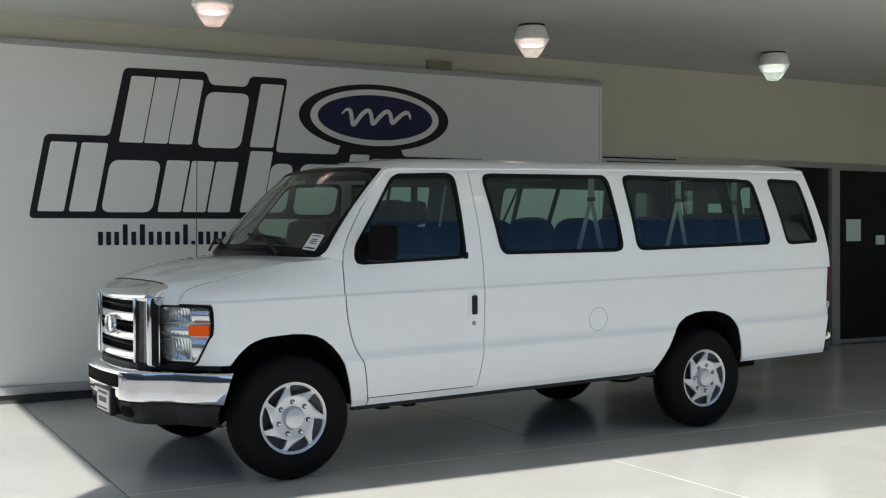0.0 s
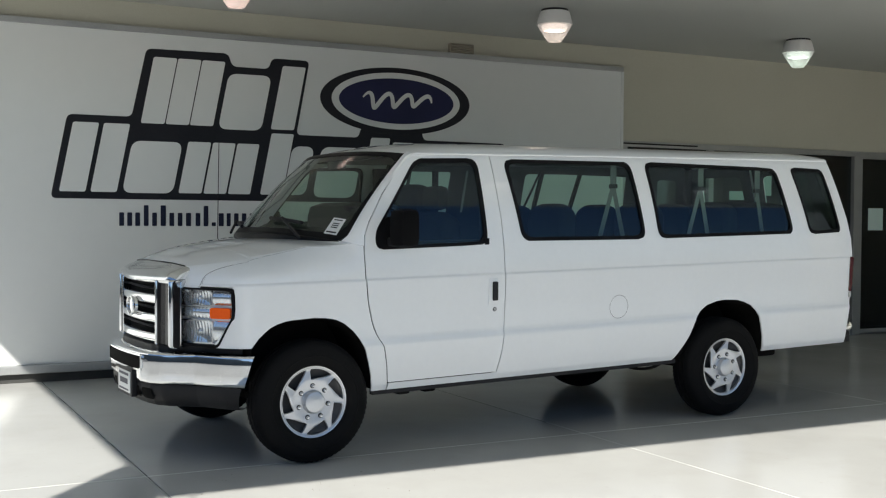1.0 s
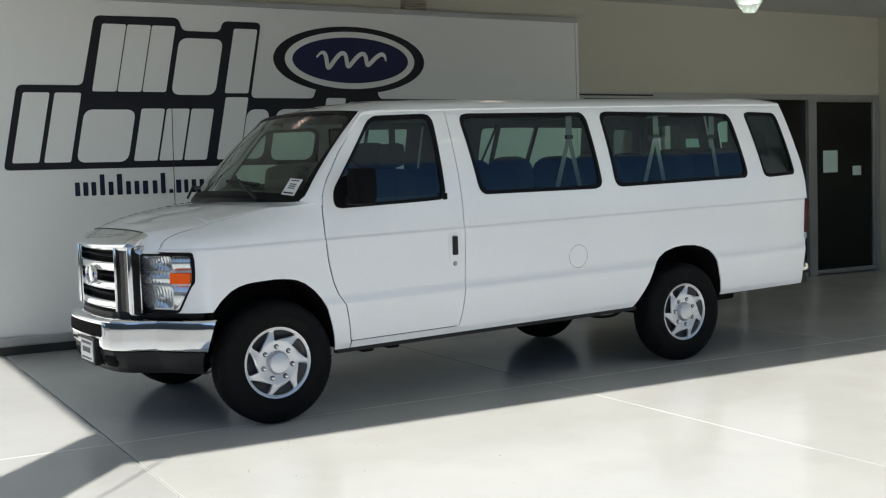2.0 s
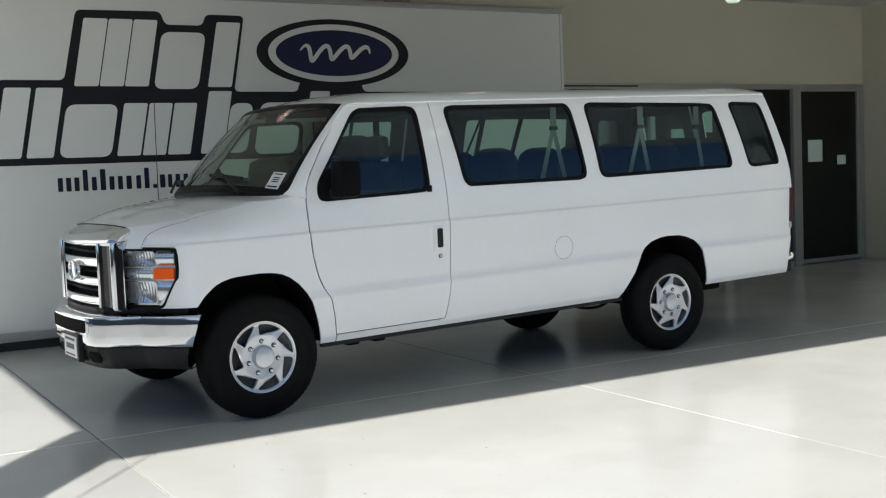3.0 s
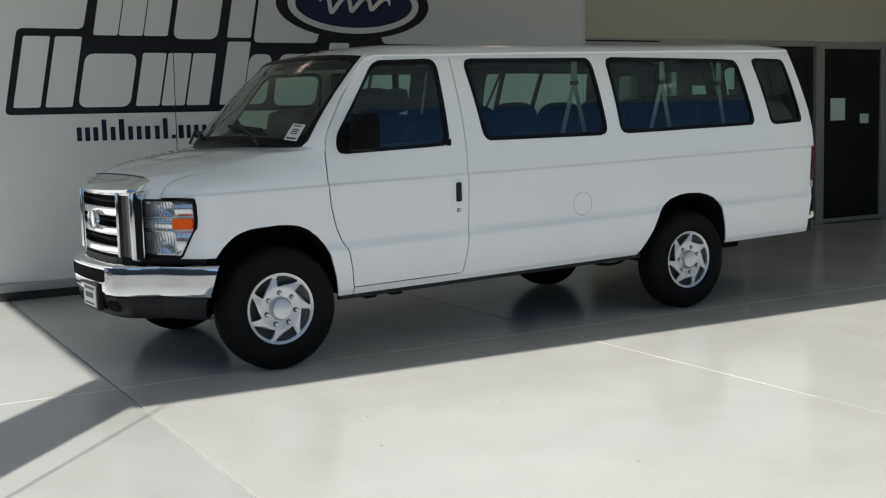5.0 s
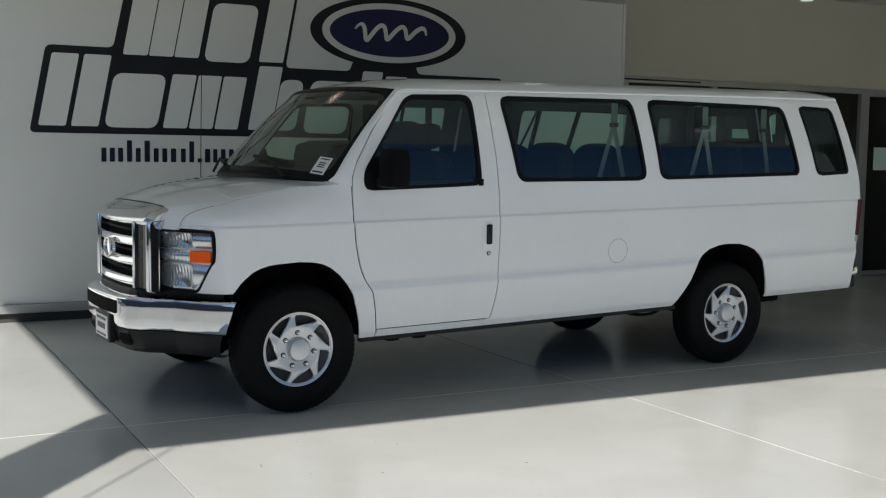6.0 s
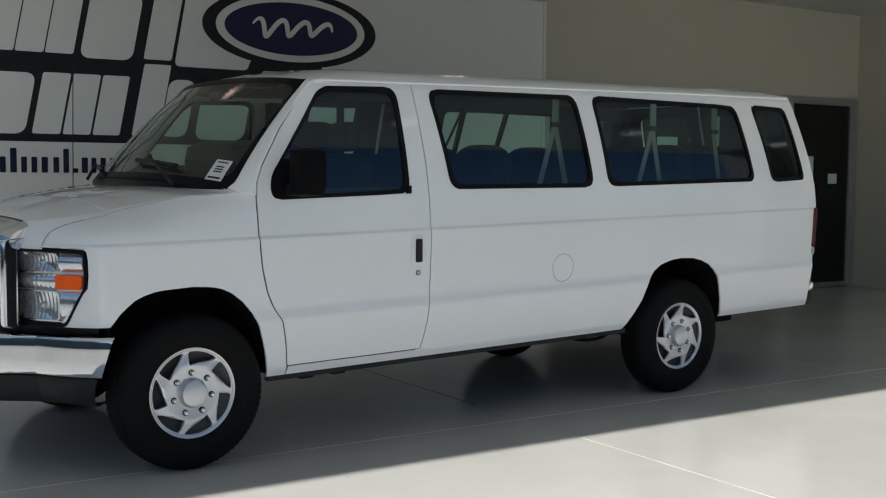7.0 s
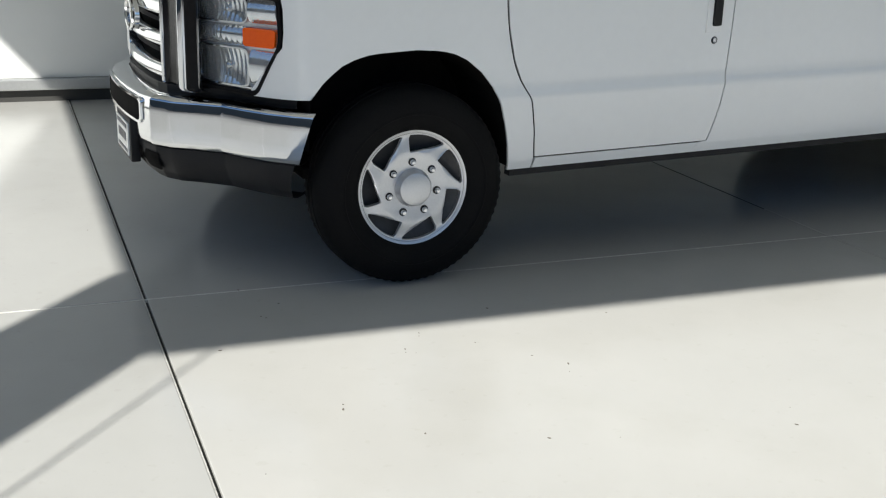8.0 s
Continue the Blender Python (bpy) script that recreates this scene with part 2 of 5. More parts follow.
def prism(bm, pts, y0, y1):
    """An outline in x and z, given depth along y."""
    a, b = [bm.verts.new((x, y0, z)) for x, z in pts], [bm.verts.new((x, y1, z)) for x, z in pts]
    bm.faces.new(a)
    bm.faces.new(list(reversed(b)))
    for i in range(len(pts)):
        j = (i + 1) % len(pts)
        bm.faces.new((a[i], b[i], b[j], a[j]))
    return bm


def rounded(pts, r, steps=4):
    """An outline with its corners rounded off."""
    out, n = [], len(pts)
    for i in range(n):
        p, a, b = Vector(pts[i]), Vector(pts[i - 1]), Vector(pts[(i + 1) % n])
        d1, d2 = (a - p), (b - p)
        k = min(r, d1.length / 2, d2.length / 2)
        s, e = p + d1.normalized() * k, p + d2.normalized() * k
        for q in range(steps + 1):
            t = q / steps
            out.append(tuple((1 - t) ** 2 * s + 2 * t * (1 - t) * p + t * t * e))
    return out


def spans(poly, z):
    """Left and right end of an outline in x and z at height z."""
    xs = []
    for (x0, z0), (x1, z1) in zip(poly, poly[1:] + poly[:1]):
        if (z0 <= z <= z1 or z1 <= z <= z0) and abs(z1 - z0) > 1e-9:
            xs.append(x0 + (x1 - x0) * (z - z0) / (z1 - z0))
    return (min(xs), max(xs)) if xs else None


class Region:
    """An outline in s and z, with holes, cut into rows of quads and bent by a mapping."""

    def __init__(self, outline, holes=()):
        self.outline, self.holes = outline, holes

    def rows(self, step, extra):
        lo, hi = min(z for _, z in self.outline), max(z for _, z in self.outline)
        firm = {lo, hi} | {f(z for _, z in h) for h in self.holes for f in (min, max)}
        zs = sorted(z for z in firm if lo <= z <= hi)
        n = max(1, round((hi - lo) / step))
        soft = [z for poly in self.holes for _, z in poly] + [z for _, z in self.outline] + list(extra) + [lo + (hi - lo) * k / n for k in range(n + 1)]
        for z in soft:
            if lo < z < hi and min(abs(z - q) for q in zs) > 0.004:
                zs.append(z)
        return sorted(zs)

    def build(self, place, step=0.05, zstep=0.04, thick=0.0, extra=(), off=0.0):
        """The mesh; place(s, z, off) bends it. thick: the depth of the sheet behind its face."""
        bm, seen, faces = bmesh.new(), {}, []
        zs = self.rows(zstep, extra)

        def vert(s, z):
            key = (round(s, 3), round(z, 4))
            if key not in seen:
                seen[key] = bm.verts.new(place(s, z, off))
            return seen[key]

        strips, stops = [], {z: set() for z in zs}
        for a, b in zip(zs, zs[1:]):
            ea, eb = a + 1e-4 * (b - a), b - 1e-4 * (b - a)
            low, top = spans(self.outline, ea), spans(self.outline, eb)
            if not low or not top:
                continue
            la, lb = [list(low)], [list(top)]
            for hole in sorted(self.holes, key=lambda h: min(x for x, _ in h)):
                ha, hb = spans(hole, ea), spans(hole, eb)
                if ha and hb:
                    p, q = la.pop(), lb.pop()
                    la += [[p[0], ha[0]], [ha[1], p[1]]]
                    lb += [[q[0], hb[0]], [hb[1], q[1]]]
            for (xa, ya), (xb, yb) in zip(la, lb):
                if ya - xa < 1e-3 and yb - xb < 1e-3:
                    continue
                ya, yb = max(xa, ya), max(xb, yb)
                inner = [k * step for k in range(math.floor(min(xa, xb) / step), math.ceil(max(ya, yb) / step) + 1)]
                inner = [x for x in inner if max(xa, xb) + 0.2 * step < x < min(ya, yb) - 0.2 * step]
                up, down = [round(x, 4) for x in (xb, *inner, yb)], [round(x, 4) for x in (xa, *inner, ya)]
                stops[a] |= set(down)
                stops[b] |= set(up)
                strips.append((a, b, down, up))
        for a, b, down, up in strips:
            for k in range(len(up) - 1):
                lows = [down[k], *sorted(x for x in stops[a] if down[k] + 5e-4 < x < down[k + 1] - 5e-4), down[k + 1]]
                tops = [up[k], *sorted(x for x in stops[b] if up[k] + 5e-4 < x < up[k + 1] - 5e-4), up[k + 1]]
                ring = list(dict.fromkeys([vert(x, a) for x in lows] + [vert(x, b) for x in reversed(tops)]))
                if len(ring) > 2 and not bm.faces.get(ring):
                    bm.faces.new(ring)
        if thick:
            bm.verts.ensure_lookup_table()
            back = {v: bm.verts.new(place(*k, off + thick)) for k, v in seen.items()}
            front = bm.faces[:]
            rim = [e for e in bm.edges if e.is_boundary]
            for f in front:
                bm.faces.new([back[v] for v in reversed(f.verts)])
            for e in rim:
                a, b = e.verts
                bm.faces.new((a, b, back[b], back[a]))
        return bm


def mirrored(bm):
    """The same shape on the other side of the van."""
    for v in bm.verts:
        v.co.y = 2.0 - v.co.y
    bmesh.ops.reverse_faces(bm, faces=bm.faces)
    return bm


# ---- the building ----
CEIL, WALL = 3.56, 4.38
ground = thing("ground", boxed(-300, 300, -300, 300, -0.5, -0.03), asphalt, 0, label="dark asphalt ground round the covered forecourt", category="ground", kind="structure")
wall_n = empty("wall_north", label="beige plaster wall above a dark glazed storefront", category="wall", kind="structure")
part("plaster", boxed(-4.6, 5.54, WALL, WALL + 0.3, 0, CEIL), plaster, wall_n, smooth=0)
part("plaster", boxed(5.54, 11.1, WALL, WALL + 0.3, 2.47, CEIL), plaster, wall_n, smooth=0)
thing("wall_east", boxed(10.80, 11.10, -4.12, WALL, 0, CEIL), plaster, 0, label="plain beige plaster side wall", category="wall", kind="structure")
thing("ceiling", boxed(-4.12, 14, -4.12, WALL + 0.3, CEIL, CEIL + 0.45), soffit, 0, label="painted grey-green canopy soffit", category="ceiling", kind="structure")
thing("column", boxed(-4.15, -3.75, -3.64, -3.24, 0, CEIL, bevel=0.01), plaster, label="square plaster canopy column", category="column", kind="structure")
thing("pilaster", boxed(10.02, 10.80, -4.10, -3.66, 0, CEIL, bevel=0.01), pilaster_paint, label="square brown-grey pilaster at the end of the side wall", category="column", kind="structure")
# unseen pole, added to cast the thin shadow line on the floor
thing("shadow_pole", tube(bmesh.new(), [(-3.52, -3.64, 0), (-3.52, -3.64, CEIL)], 0.006, 8), alu, label="slim unseen metal pole beside the column, for its thin shadow", category="pipe", kind="structure")

# glazed storefront under the plaster
store = empty("window_1", label="dark storefront glazing in grey metal frames", category="storefront", kind="structure")
part("header", boxed(5.54, 10.78, WALL - 0.03, WALL + 0.09, 2.40, 2.468, bevel=0.004), alu, store)
part("header_strip", boxed(5.56, 6.68, WALL - 0.034, WALL - 0.028, 2.428, 2.446), plastic, store, "thin black strip")
part("window_sill", boxed(5.54, 9.36, WALL - 0.02, WALL + 0.08, 0.0, 0.07, bevel=0.004), alu, store)
for x0, x1 in ((5.54, 5.62), (6.86, 6.94), (8.12, 8.20), (9.37, 9.51), (10.70, 10.78)):
    part("mullion", boxed(x0, x1, WALL - 0.035, WALL + 0.09, 0.0, 2.40, bevel=0.004), alu, store)
for x0, x1 in ((5.62, 6.86), (6.94, 8.12), (8.20, 9.37)):
    part("pane", boxed(x0, x1, WALL + 0.02, WALL + 0.03, 0.07, 2.405), dark_glass, store, smooth=0)
door_1 = empty("door_1", label="closed dark glass storefront door with paper notices", category="door", kind="structure")
part("door_frame", boxed(9.51, 9.545, WALL - 0.015, WALL + 0.05, 0.02, 2.40, bevel=0.003), alu, door_1)
part("door_frame", boxed(10.665, 10.70, WALL - 0.015, WALL + 0.05, 0.02, 2.40, bevel=0.003), alu, door_1)
part("door_rail", boxed(9.545, 10.665, WALL - 0.015, WALL + 0.05, 0.02, 0.07, bevel=0.003), alu, door_1)
part("door_rail", boxed(9.545, 10.665, WALL - 0.015, WALL + 0.05, 2.375, 2.40, bevel=0.003), alu, door_1)
part("pane", boxed(9.545, 10.665, WALL + 0.012, WALL + 0.022, 0.07, 2.375), dark_glass, door_1, smooth=0)
for x0, x1, z0, z1, who in ((9.69, 9.97, 1.41, 1.71, "paper"), (10.27, 10.44, 1.36, 1.49, "paper"), (7.24, 7.56, 1.79, 1.90, "paper"), (7.76, 7.94, 1.85, 2.16, "paper")):
    ob = thing("notice", boxed(x0, x1, WALL + 0.007 if x0 > 9 else WALL + 0.014, WALL + 0.0118 if x0 > 9 else WALL + 0.0195, z0, z1), paper_mat, 0, label="pale paper notice taped to the dark glass", category="notice", group="notices on the glass")
room = empty("room_1", label="dim showroom behind the storefront glass", category="room", kind="structure")
part("room_floor", boxed(5.2, 11.2, WALL + 0.09, 9.0, -0.02, 0.0), room_dark, room, smooth=0)
part("room_back", boxed(5.2, 11.2, 9.0, 9.2, 0.0, 3.2), room_dark, room, smooth=0)
part("room_side", boxed(5.0, 5.2, WALL + 0.3, 9.2, 0.0, 3.2), room_dark, room, smooth=0)
part("room_side", boxed(11.2, 11.4, WALL + 0.3, 9.2, 0.0, 3.2), room_dark, room, smooth=0)
part("room_top", boxed(5.0, 11.4, WALL + 0.3, 9.2, 3.2, 3.3), room_dark, room, smooth=0)
# the lot beyond: a long dark block, unseen, added for the panes to mirror
across = empty("far_building", label="long low dark block across the lot, unseen, added for reflections", category="building")
part("wall", boxed(-60, 60, -44, -34, -0.03, 4.0), facing, across, smooth=0)
part("roof", boxed(-60.4, 60.4, -44.4, -33.7, 4.0, 4.5), facing, across, smooth=0)
# unseen wall, added as the dark horizon that the chrome mirrors
thing("backdrop_wall", boxed(-31, -30, -34, 30, -0.03, 7.2), far_render, 0, label="plain grey unseen wall beyond the lot, added as a dark horizon", category="wall", kind="structure")

# ---- the van: side surface ----
NOSE = [(-0.30, 0.0), (-0.40, 0.012), (-0.47, 0.05), (-0.545, 0.14), (-0.618, 0.27), (-0.692, 0.42), (-0.745, 0.60), (-0.775, 0.80), (-0.785, 1.0)]


def smooth_line(pts, n=12):
    out = []
    for i in range(len(pts) - 1):
        p0, p1, p2, p3 = (Vector(pts[max(0, min(len(pts) - 1, i + k))]) for k in (-1, 0, 1, 2))
        for k in range(n):
            t = k / n
            out.append(0.5 * (2 * p1 + (p2 - p0) * t + (2 * p0 - 5 * p1 + 4 * p2 - p3) * t * t + (3 * p1 - p0 - 3 * p2 + p3) * t ** 3))
    out.append(Vector(pts[-1]))
    return out


plan = smooth_line(NOSE)
arc = [0.0]
for a, b in zip(plan, plan[1:]):
    arc.append(arc[-1] + (b - a).length)


def plan_at(s):
    """Place and inward way on the body's plan; s is x along the side, then runs on round the nose."""
    if s >= -0.30:
        return Vector((s, 0.0)), Vector((0.0, 1.0))
    d = -0.30 - s
    f = lambda q: Vector((np.interp(q, arc, [p.x for p in plan]), np.interp(q, arc, [p.y for p in plan])))
    t = (f(min(d + 0.02, arc[-1])) - f(max(d - 0.02, 0))).normalized()
    return f(d), Vector((-t.y, t.x)) * (-1 if -t.y < 0 else 1)


def s_at_y(y):
    return -0.30 - float(np.interp(y, [p.y for p in plan], arc))


PROF = [(0.30, 0.085), (0.405, 0.062), (0.44, 0.046), (0.55, 0.022), (0.66, 0.006), (0.70, 0.0), (0.715, 0.001), (0.735, 0.007), (0.76, 0.009), (0.90, 0.004),
        (1.05, 0.002), (1.11, 0.001), (1.118, 0.0012), (1.1225, 0.002), (1.131, 0.010), (1.1355, 0.0106), (1.15, 0.0112), (1.18, 0.013), (1.28, 0.022), (1.35, 0.029), (1.40, 0.035), (1.45, 0.042), (1.50, 0.050), (1.55, 0.059), (1.60, 0.069), (1.65, 0.080), (1.70, 0.092), (1.75, 0.105), (1.80, 0.119), (1.85, 0.134), (1.90, 0.150), (1.935, 0.167), (1.96, 0.20)]
SEAM = [(-1.0, 1.106), (-0.79, 1.110), (-0.772, 1.145), (-0.74, 1.186), (-0.68, 1.217), (-0.60, 1.239), (-0.5, 1.256), (-0.38, 1.272), (-0.19, 1.305), (0.0, 1.341), (0.10, 1.343), (0.20, 1.346), (0.26, 1.352), (0.31, 1.374), (0.35, 1.405), (0.36, 1.413), (0.5, 1.43)]
CREST = [(-1.05, 1.226), (-0.95, 1.232), (-0.80, 1.245), (-0.62, 1.264), (-0.38, 1.288), (-0.19, 1.312), (0.0, 1.343), (0.10, 1.345), (0.20, 1.347), (0.26, 1.353), (0.31, 1.374), (0.35, 1.405), (0.36, 1.413), (0.5, 1.43)]
ROLL = [(-1.05, 0.010), (-0.95, 0.026), (-0.80, 0.055), (-0.62, 0.11), (-0.45, 0.15), (-0.25, 0.15), (-0.06, 0.12), (0.18, 0.07), (0.36, 0.034)]


def prof(z):
    return float(np.interp(z, [a for a, _ in PROF], [b for _, b in PROF]))


def eased(table):
    """A smooth curve through a table, as a function."""
    line = smooth_line(table, 8)
    xs, ys = [p.x for p in line], [p.y for p in line]
    return lambda q: float(np.interp(q, xs, ys))


seam_at, crest_at, roll_at = eased(SEAM), eased(CREST), eased(ROLL)


def side(s, z, off=0.0):
    p, n = plan_at(s)
    o = prof(z)
    if s < 0.36 and z > 1.134:
        w = min(1.0, max(0.0, (z - 1.134) / (crest_at(s) - 1.134)))
        o = 0.010 + roll_at(s) * w ** 2.1
    q = p + n * (o + off)
    return (q.x, q.y, z)


van = empty("passenger_van", VAN, label="long white passenger van with chrome front, parked under the canopy", category="van")

door_front = [(0.535, 0.455), (0.53, 0.48), (0.515, 0.58), (0.49, 0.69), (0.44, 0.77), (0.405, 0.85), (0.375, 0.98), (0.36, 1.13), (0.352, 1.30), (0.362, 1.41), (0.39, 1.48), (0.51, 1.67), (0.70, 1.90), (0.735, 1.932), (0.78, 1.94)]
door_back = [(1.375, 0.455), (1.385, 0.50), (1.405, 0.62), (1.413, 0.77), (1.42, 1.05), (1.42, 1.27), (1.41, 1.50), (1.40, 1.62), (1.385, 1.85), (1.38, 1.94)]
arch_f = [(-0.9, 0.20), (-0.9, 0.742), (-0.405, 0.742), (-0.36, 0.80), (-0.325, 0.832), (-0.29, 0.86), (-0.245, 0.88), (-0.19, 0.895), (-0.10, 0.905), (0.0, 0.906), (0.10, 0.898), (0.155, 0.884), (0.21, 0.858), (0.27, 0.81), (0.32, 0.752), (0.36, 0.68), (0.385, 0.60), (0.41, 0.51), (0.425, 0.42), (0.43, 0.20)]
arch_r = [(2.955, 0.20), (2.965, 0.395), (2.995, 0.42), (3.06, 0.50), (3.12, 0.59), (3.145, 0.65), (3.17, 0.715), (3.22, 0.772), (3.28, 0.81), (3.38, 0.835), (3.47, 0.842), (3.58, 0.838), (3.68, 0.815), (3.76, 0.783), (3.81, 0.742), (3.85, 0.68), (3.88, 0.60), (3.91, 0.51), (3.93, 0.42), (3.935, 0.20)]
rear_edge = [(4.90, 0.405), (4.89, 0.55), (4.895, 0.71), (4.925, 1.0), (4.93, 1.14), (4.925, 1.28), (4.89, 1.45), (4.855, 1.57), (4.81, 1.75), (4.765, 1.94)]
win_d = rounded([(0.445, 1.318), (1.285, 1.33), (1.262, 1.908), (0.785, 1.903), (0.44, 1.43)], 0.075, 5)
win_1 = rounded([(1.58, 1.345), (2.68, 1.335), (2.61, 1.90), (1.485, 1.905)], 0.08, 5)
win_2 = rounded([(2.815, 1.337), (4.24, 1.34), (4.125, 1.865), (2.755, 1.90)], 0.075, 5)
win_3 = rounded([(4.435, 1.335), (4.80, 1.337), (4.675, 1.86), (4.305, 1.873)], 0.06, 5)
G = 0.0032   # half a panel gap


def shift(pts, d):
    return [(x + d, z) for x, z in pts]


s_grille = s_at_y(0.47)
lamp_out = rounded([(-0.64, 0.755), (s_grille - 0.02, 0.757), (s_grille - 0.02, 1.095), (-0.532, 1.094), (-0.526, 0.935)], 0.028, 4)


def outline_pair(left, right):
    """An outline from its left and right edges, each from below upward."""
    return list(left) + list(reversed(right))


fender_left = [(-0.50, 0.405), (-0.50, 0.738), (-0.675, 0.742), (-0.655, 0.772), (-0.512, 0.925), (-0.506, 0.98), (-0.508, 1.06), (-0.516, 1.10), (-0.53, 1.107), (-0.79, 1.108)] + [(0.003 + q, seam_at(q)) for q in [-0.775 + 0.04 * k for k in range(28)]] + [(0.345, 1.408)]
fender_right = [(0.53, 0.405)] + [p for p in shift(door_front, -G) if 0.405 < p[1] < 1.405] + [(0.352, 1.408)]


def body_panels(flip):
    m = mirrored if flip else (lambda b: b)
    tag = "white front door with a black window surround"
    levels = [z for z, _ in PROF if 0.405 < z < 1.96]
    fb = Region(outline_pair(fender_left, fender_right), [arch_f]).build(side, 0.04, 0.03, 0.012, levels)
    part("front_fender", m(fb), paint, van, rake=True)
    d = Region(outline_pair(shift(door_front, G), shift(door_back, -G)), [win_d]).build(side, 0.05, 0.04, 0.02, [z for z in levels if 0.456 < z < 1.94])
    door = part("front_door", m(d), paint, van, tag, rake=True)
    bp = Region(outline_pair([(1.30, 0.405), (1.34, 0.449)] + shift(door_back, G), rear_edge), [win_1, win_2, arch_r, win_3]).build(side, 0.05, 0.04, 0.012, levels)
    panel = part("side_panel", m(bp), paint, van, rake=True)
    # sill under the door
    part("door_sill", m(Region([(0.537, 0.405), (1.30, 0.405), (1.338, 0.449), (0.543, 0.449)]).build(side, 0.1, 0.02, 0.012)), paint, van, rake=True)
    for outline, holder in ((win_d, door), (win_1, panel), (win_2, panel), (win_3, panel)):
        c = Vector((sum(x for x, _ in outline) / len(outline), sum(z for _, z in outline) / len(outline)))
        hx, hz = (max(x for x, _ in outline) - min(x for x, _ in outline)) / 2, (max(z for _, z in outline) - min(z for _, z in outline)) / 2
        grow = lambda k: [(c.x + (x - c.x) * (1 + k / hx), c.y + (z - c.y) * (1 + k / hz)) for x, z in outline]
        sl = Region(grow(0.006), [grow(-0.022)]).build(side, 0.06, 0.03, 0.014, off=-0.004)
        frame_part = part("window_seal", m(sl), seal, holder, "black rubber window seal", rake=True)
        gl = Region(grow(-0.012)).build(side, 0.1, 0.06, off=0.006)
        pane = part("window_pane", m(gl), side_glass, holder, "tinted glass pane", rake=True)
    return door, panel


door_l, panel_l = body_panels(False)
door_r, panel_r = body_panels(True)
# dark jamb behind the panel gaps, and the inner shell
for edge in (door_front, door_back):
    strip = [(x - 0.03, z) for x, z in edge], [(x + 0.03, z) for x, z in edge]
    part("door_jamb", Region(outline_pair(*strip)).build(side, 0.1, 0.05, 0.004, off=0.024), under, van, rake=True)

# dark bead along each door's front shut line, standing in for its shade
for flip in (False, True):
    line = tube(bmesh.new(), [side(x - G / 2, z, 0.0) for x, z in smooth_line([p for p in door_front if 0.405 < p[1] < 1.93], 4)], 0.0019, 6)
    part("door_seam", mirrored(line) if flip else line, seal, van, "dark shut line", rake=True)

# ---- roof, windscreen, bonnet ----
ROOF = [(0.167, 1.935), (0.18, 1.955), (0.203, 1.975), (0.25, 1.995), (0.34, 2.015), (0.5, 2.03), (0.75, 2.042), (1.0, 2.046)]
ROOF = ROOF + [(2 - y, z) for y, z in reversed(ROOF[:-1])]


def grid(bm, rows):
    vs = [[bm.verts.new(p) for p in row] for row in rows]
    for a, b in zip(vs, vs[1:]):
        for i in range(len(a) - 1):
            bm.faces.new((a[i], a[i + 1], b[i + 1], b[i]))
    return bm


def header_x(y):
    return 0.575 + 0.185 * abs(y - 1) ** 2.2 / 0.85 ** 2.2


rows = []
for k in range(41):
    t = k / 40
    row = []
    for y, z in ROOF:
        x0 = header_x(y)
        x = x0 + (4.765 - x0) * t ** 1.35
        drop = 0.075 * max(0.0, 1 - (x - x0) / 0.55) ** 2 * (1 if z > 1.96 else 0.0 + max(0, (z - 1.935) / 0.025))
        tail = 0.015 * max(0.0, 1 - (4.765 - x) / 0.25) ** 2 * (z > 1.97)
        sag = 0.022 * max(0.0, (x - 2.0) / 2.8) * (z - 1.935) / 0.11
        row.append((x, y, z - drop - tail - sag))
    rows.append(row)
rb = grid(bmesh.new(), rows)
bmesh.ops.recalc_face_normals(rb, faces=rb.faces)
bmesh.ops.solidify(rb, geom=rb.faces[:], thickness=0.012)
roof = part("roof", rb, paint, van, rake=True, smooth=50)


def screen(u, v):
    """The windscreen: u across from the near side, v from the cowl up."""
    y0, y1 = 0.085 + 1.83 * u, 0.172 + 1.656 * u
    b = abs(2 * u - 1)
    low = Vector((-0.03 + 0.285 * b ** 2.2, y0, 1.425 - 0.060 * b ** 3))
    top = Vector((header_x(y1) - 0.012, y1, 1.972 - 0.035 * b ** 3))
    p = low.lerp(top, v)
    return p + Vector((-0.045, 0, 0.04)) * (v * (1 - v)) * 4 * 0.35


def screen_patch(u0, u1, v0, v1, nu, nv, off=0.0, thick=0.0):
    bm = grid(bmesh.new(), [[screen(u0 + (u1 - u0) * i / nu, v0 + (v1 - v0) * j / nv) + Vector((-0.75, 0, 0.66)) * off for i in range(nu + 1)] for j in range(nv + 1)])
    if thick:
        bmesh.ops.recalc_face_normals(bm, faces=bm.faces)
        bmesh.ops.solidify(bm, geom=bm.faces[:], thickness=thick)
    return bm


windscreen = part("windscreen", screen_patch(0.012, 0.988, 0.012, 0.985, 24, 12), clear_glass, van, "clear windscreen with a white sticker", rake=True)
SCREEN_EDGE = [(-0.002, 0.0), (1.002, 0.0), (1.002, 1.0), (-0.002, 1.0)]
sight = rounded([(0.026, 0.052), (0.974, 0.052), (0.982, 0.95), (0.018, 0.95)], 0.10, 8)
part("screen_border", Region(SCREEN_EDGE, [sight]).build(lambda u, v, o: screen(u, v) + Vector((-0.75, 0, 0.66)) * (0.003 - o), 0.04, 0.025, 0.004), seal, windscreen, "black screen border", rake=True)
sticker = part("sticker", screen_patch(0.040, 0.087, 0.045, 0.210, 3, 3, 0.006, 0.001), board_white, windscreen, "white price sticker", rake=True)

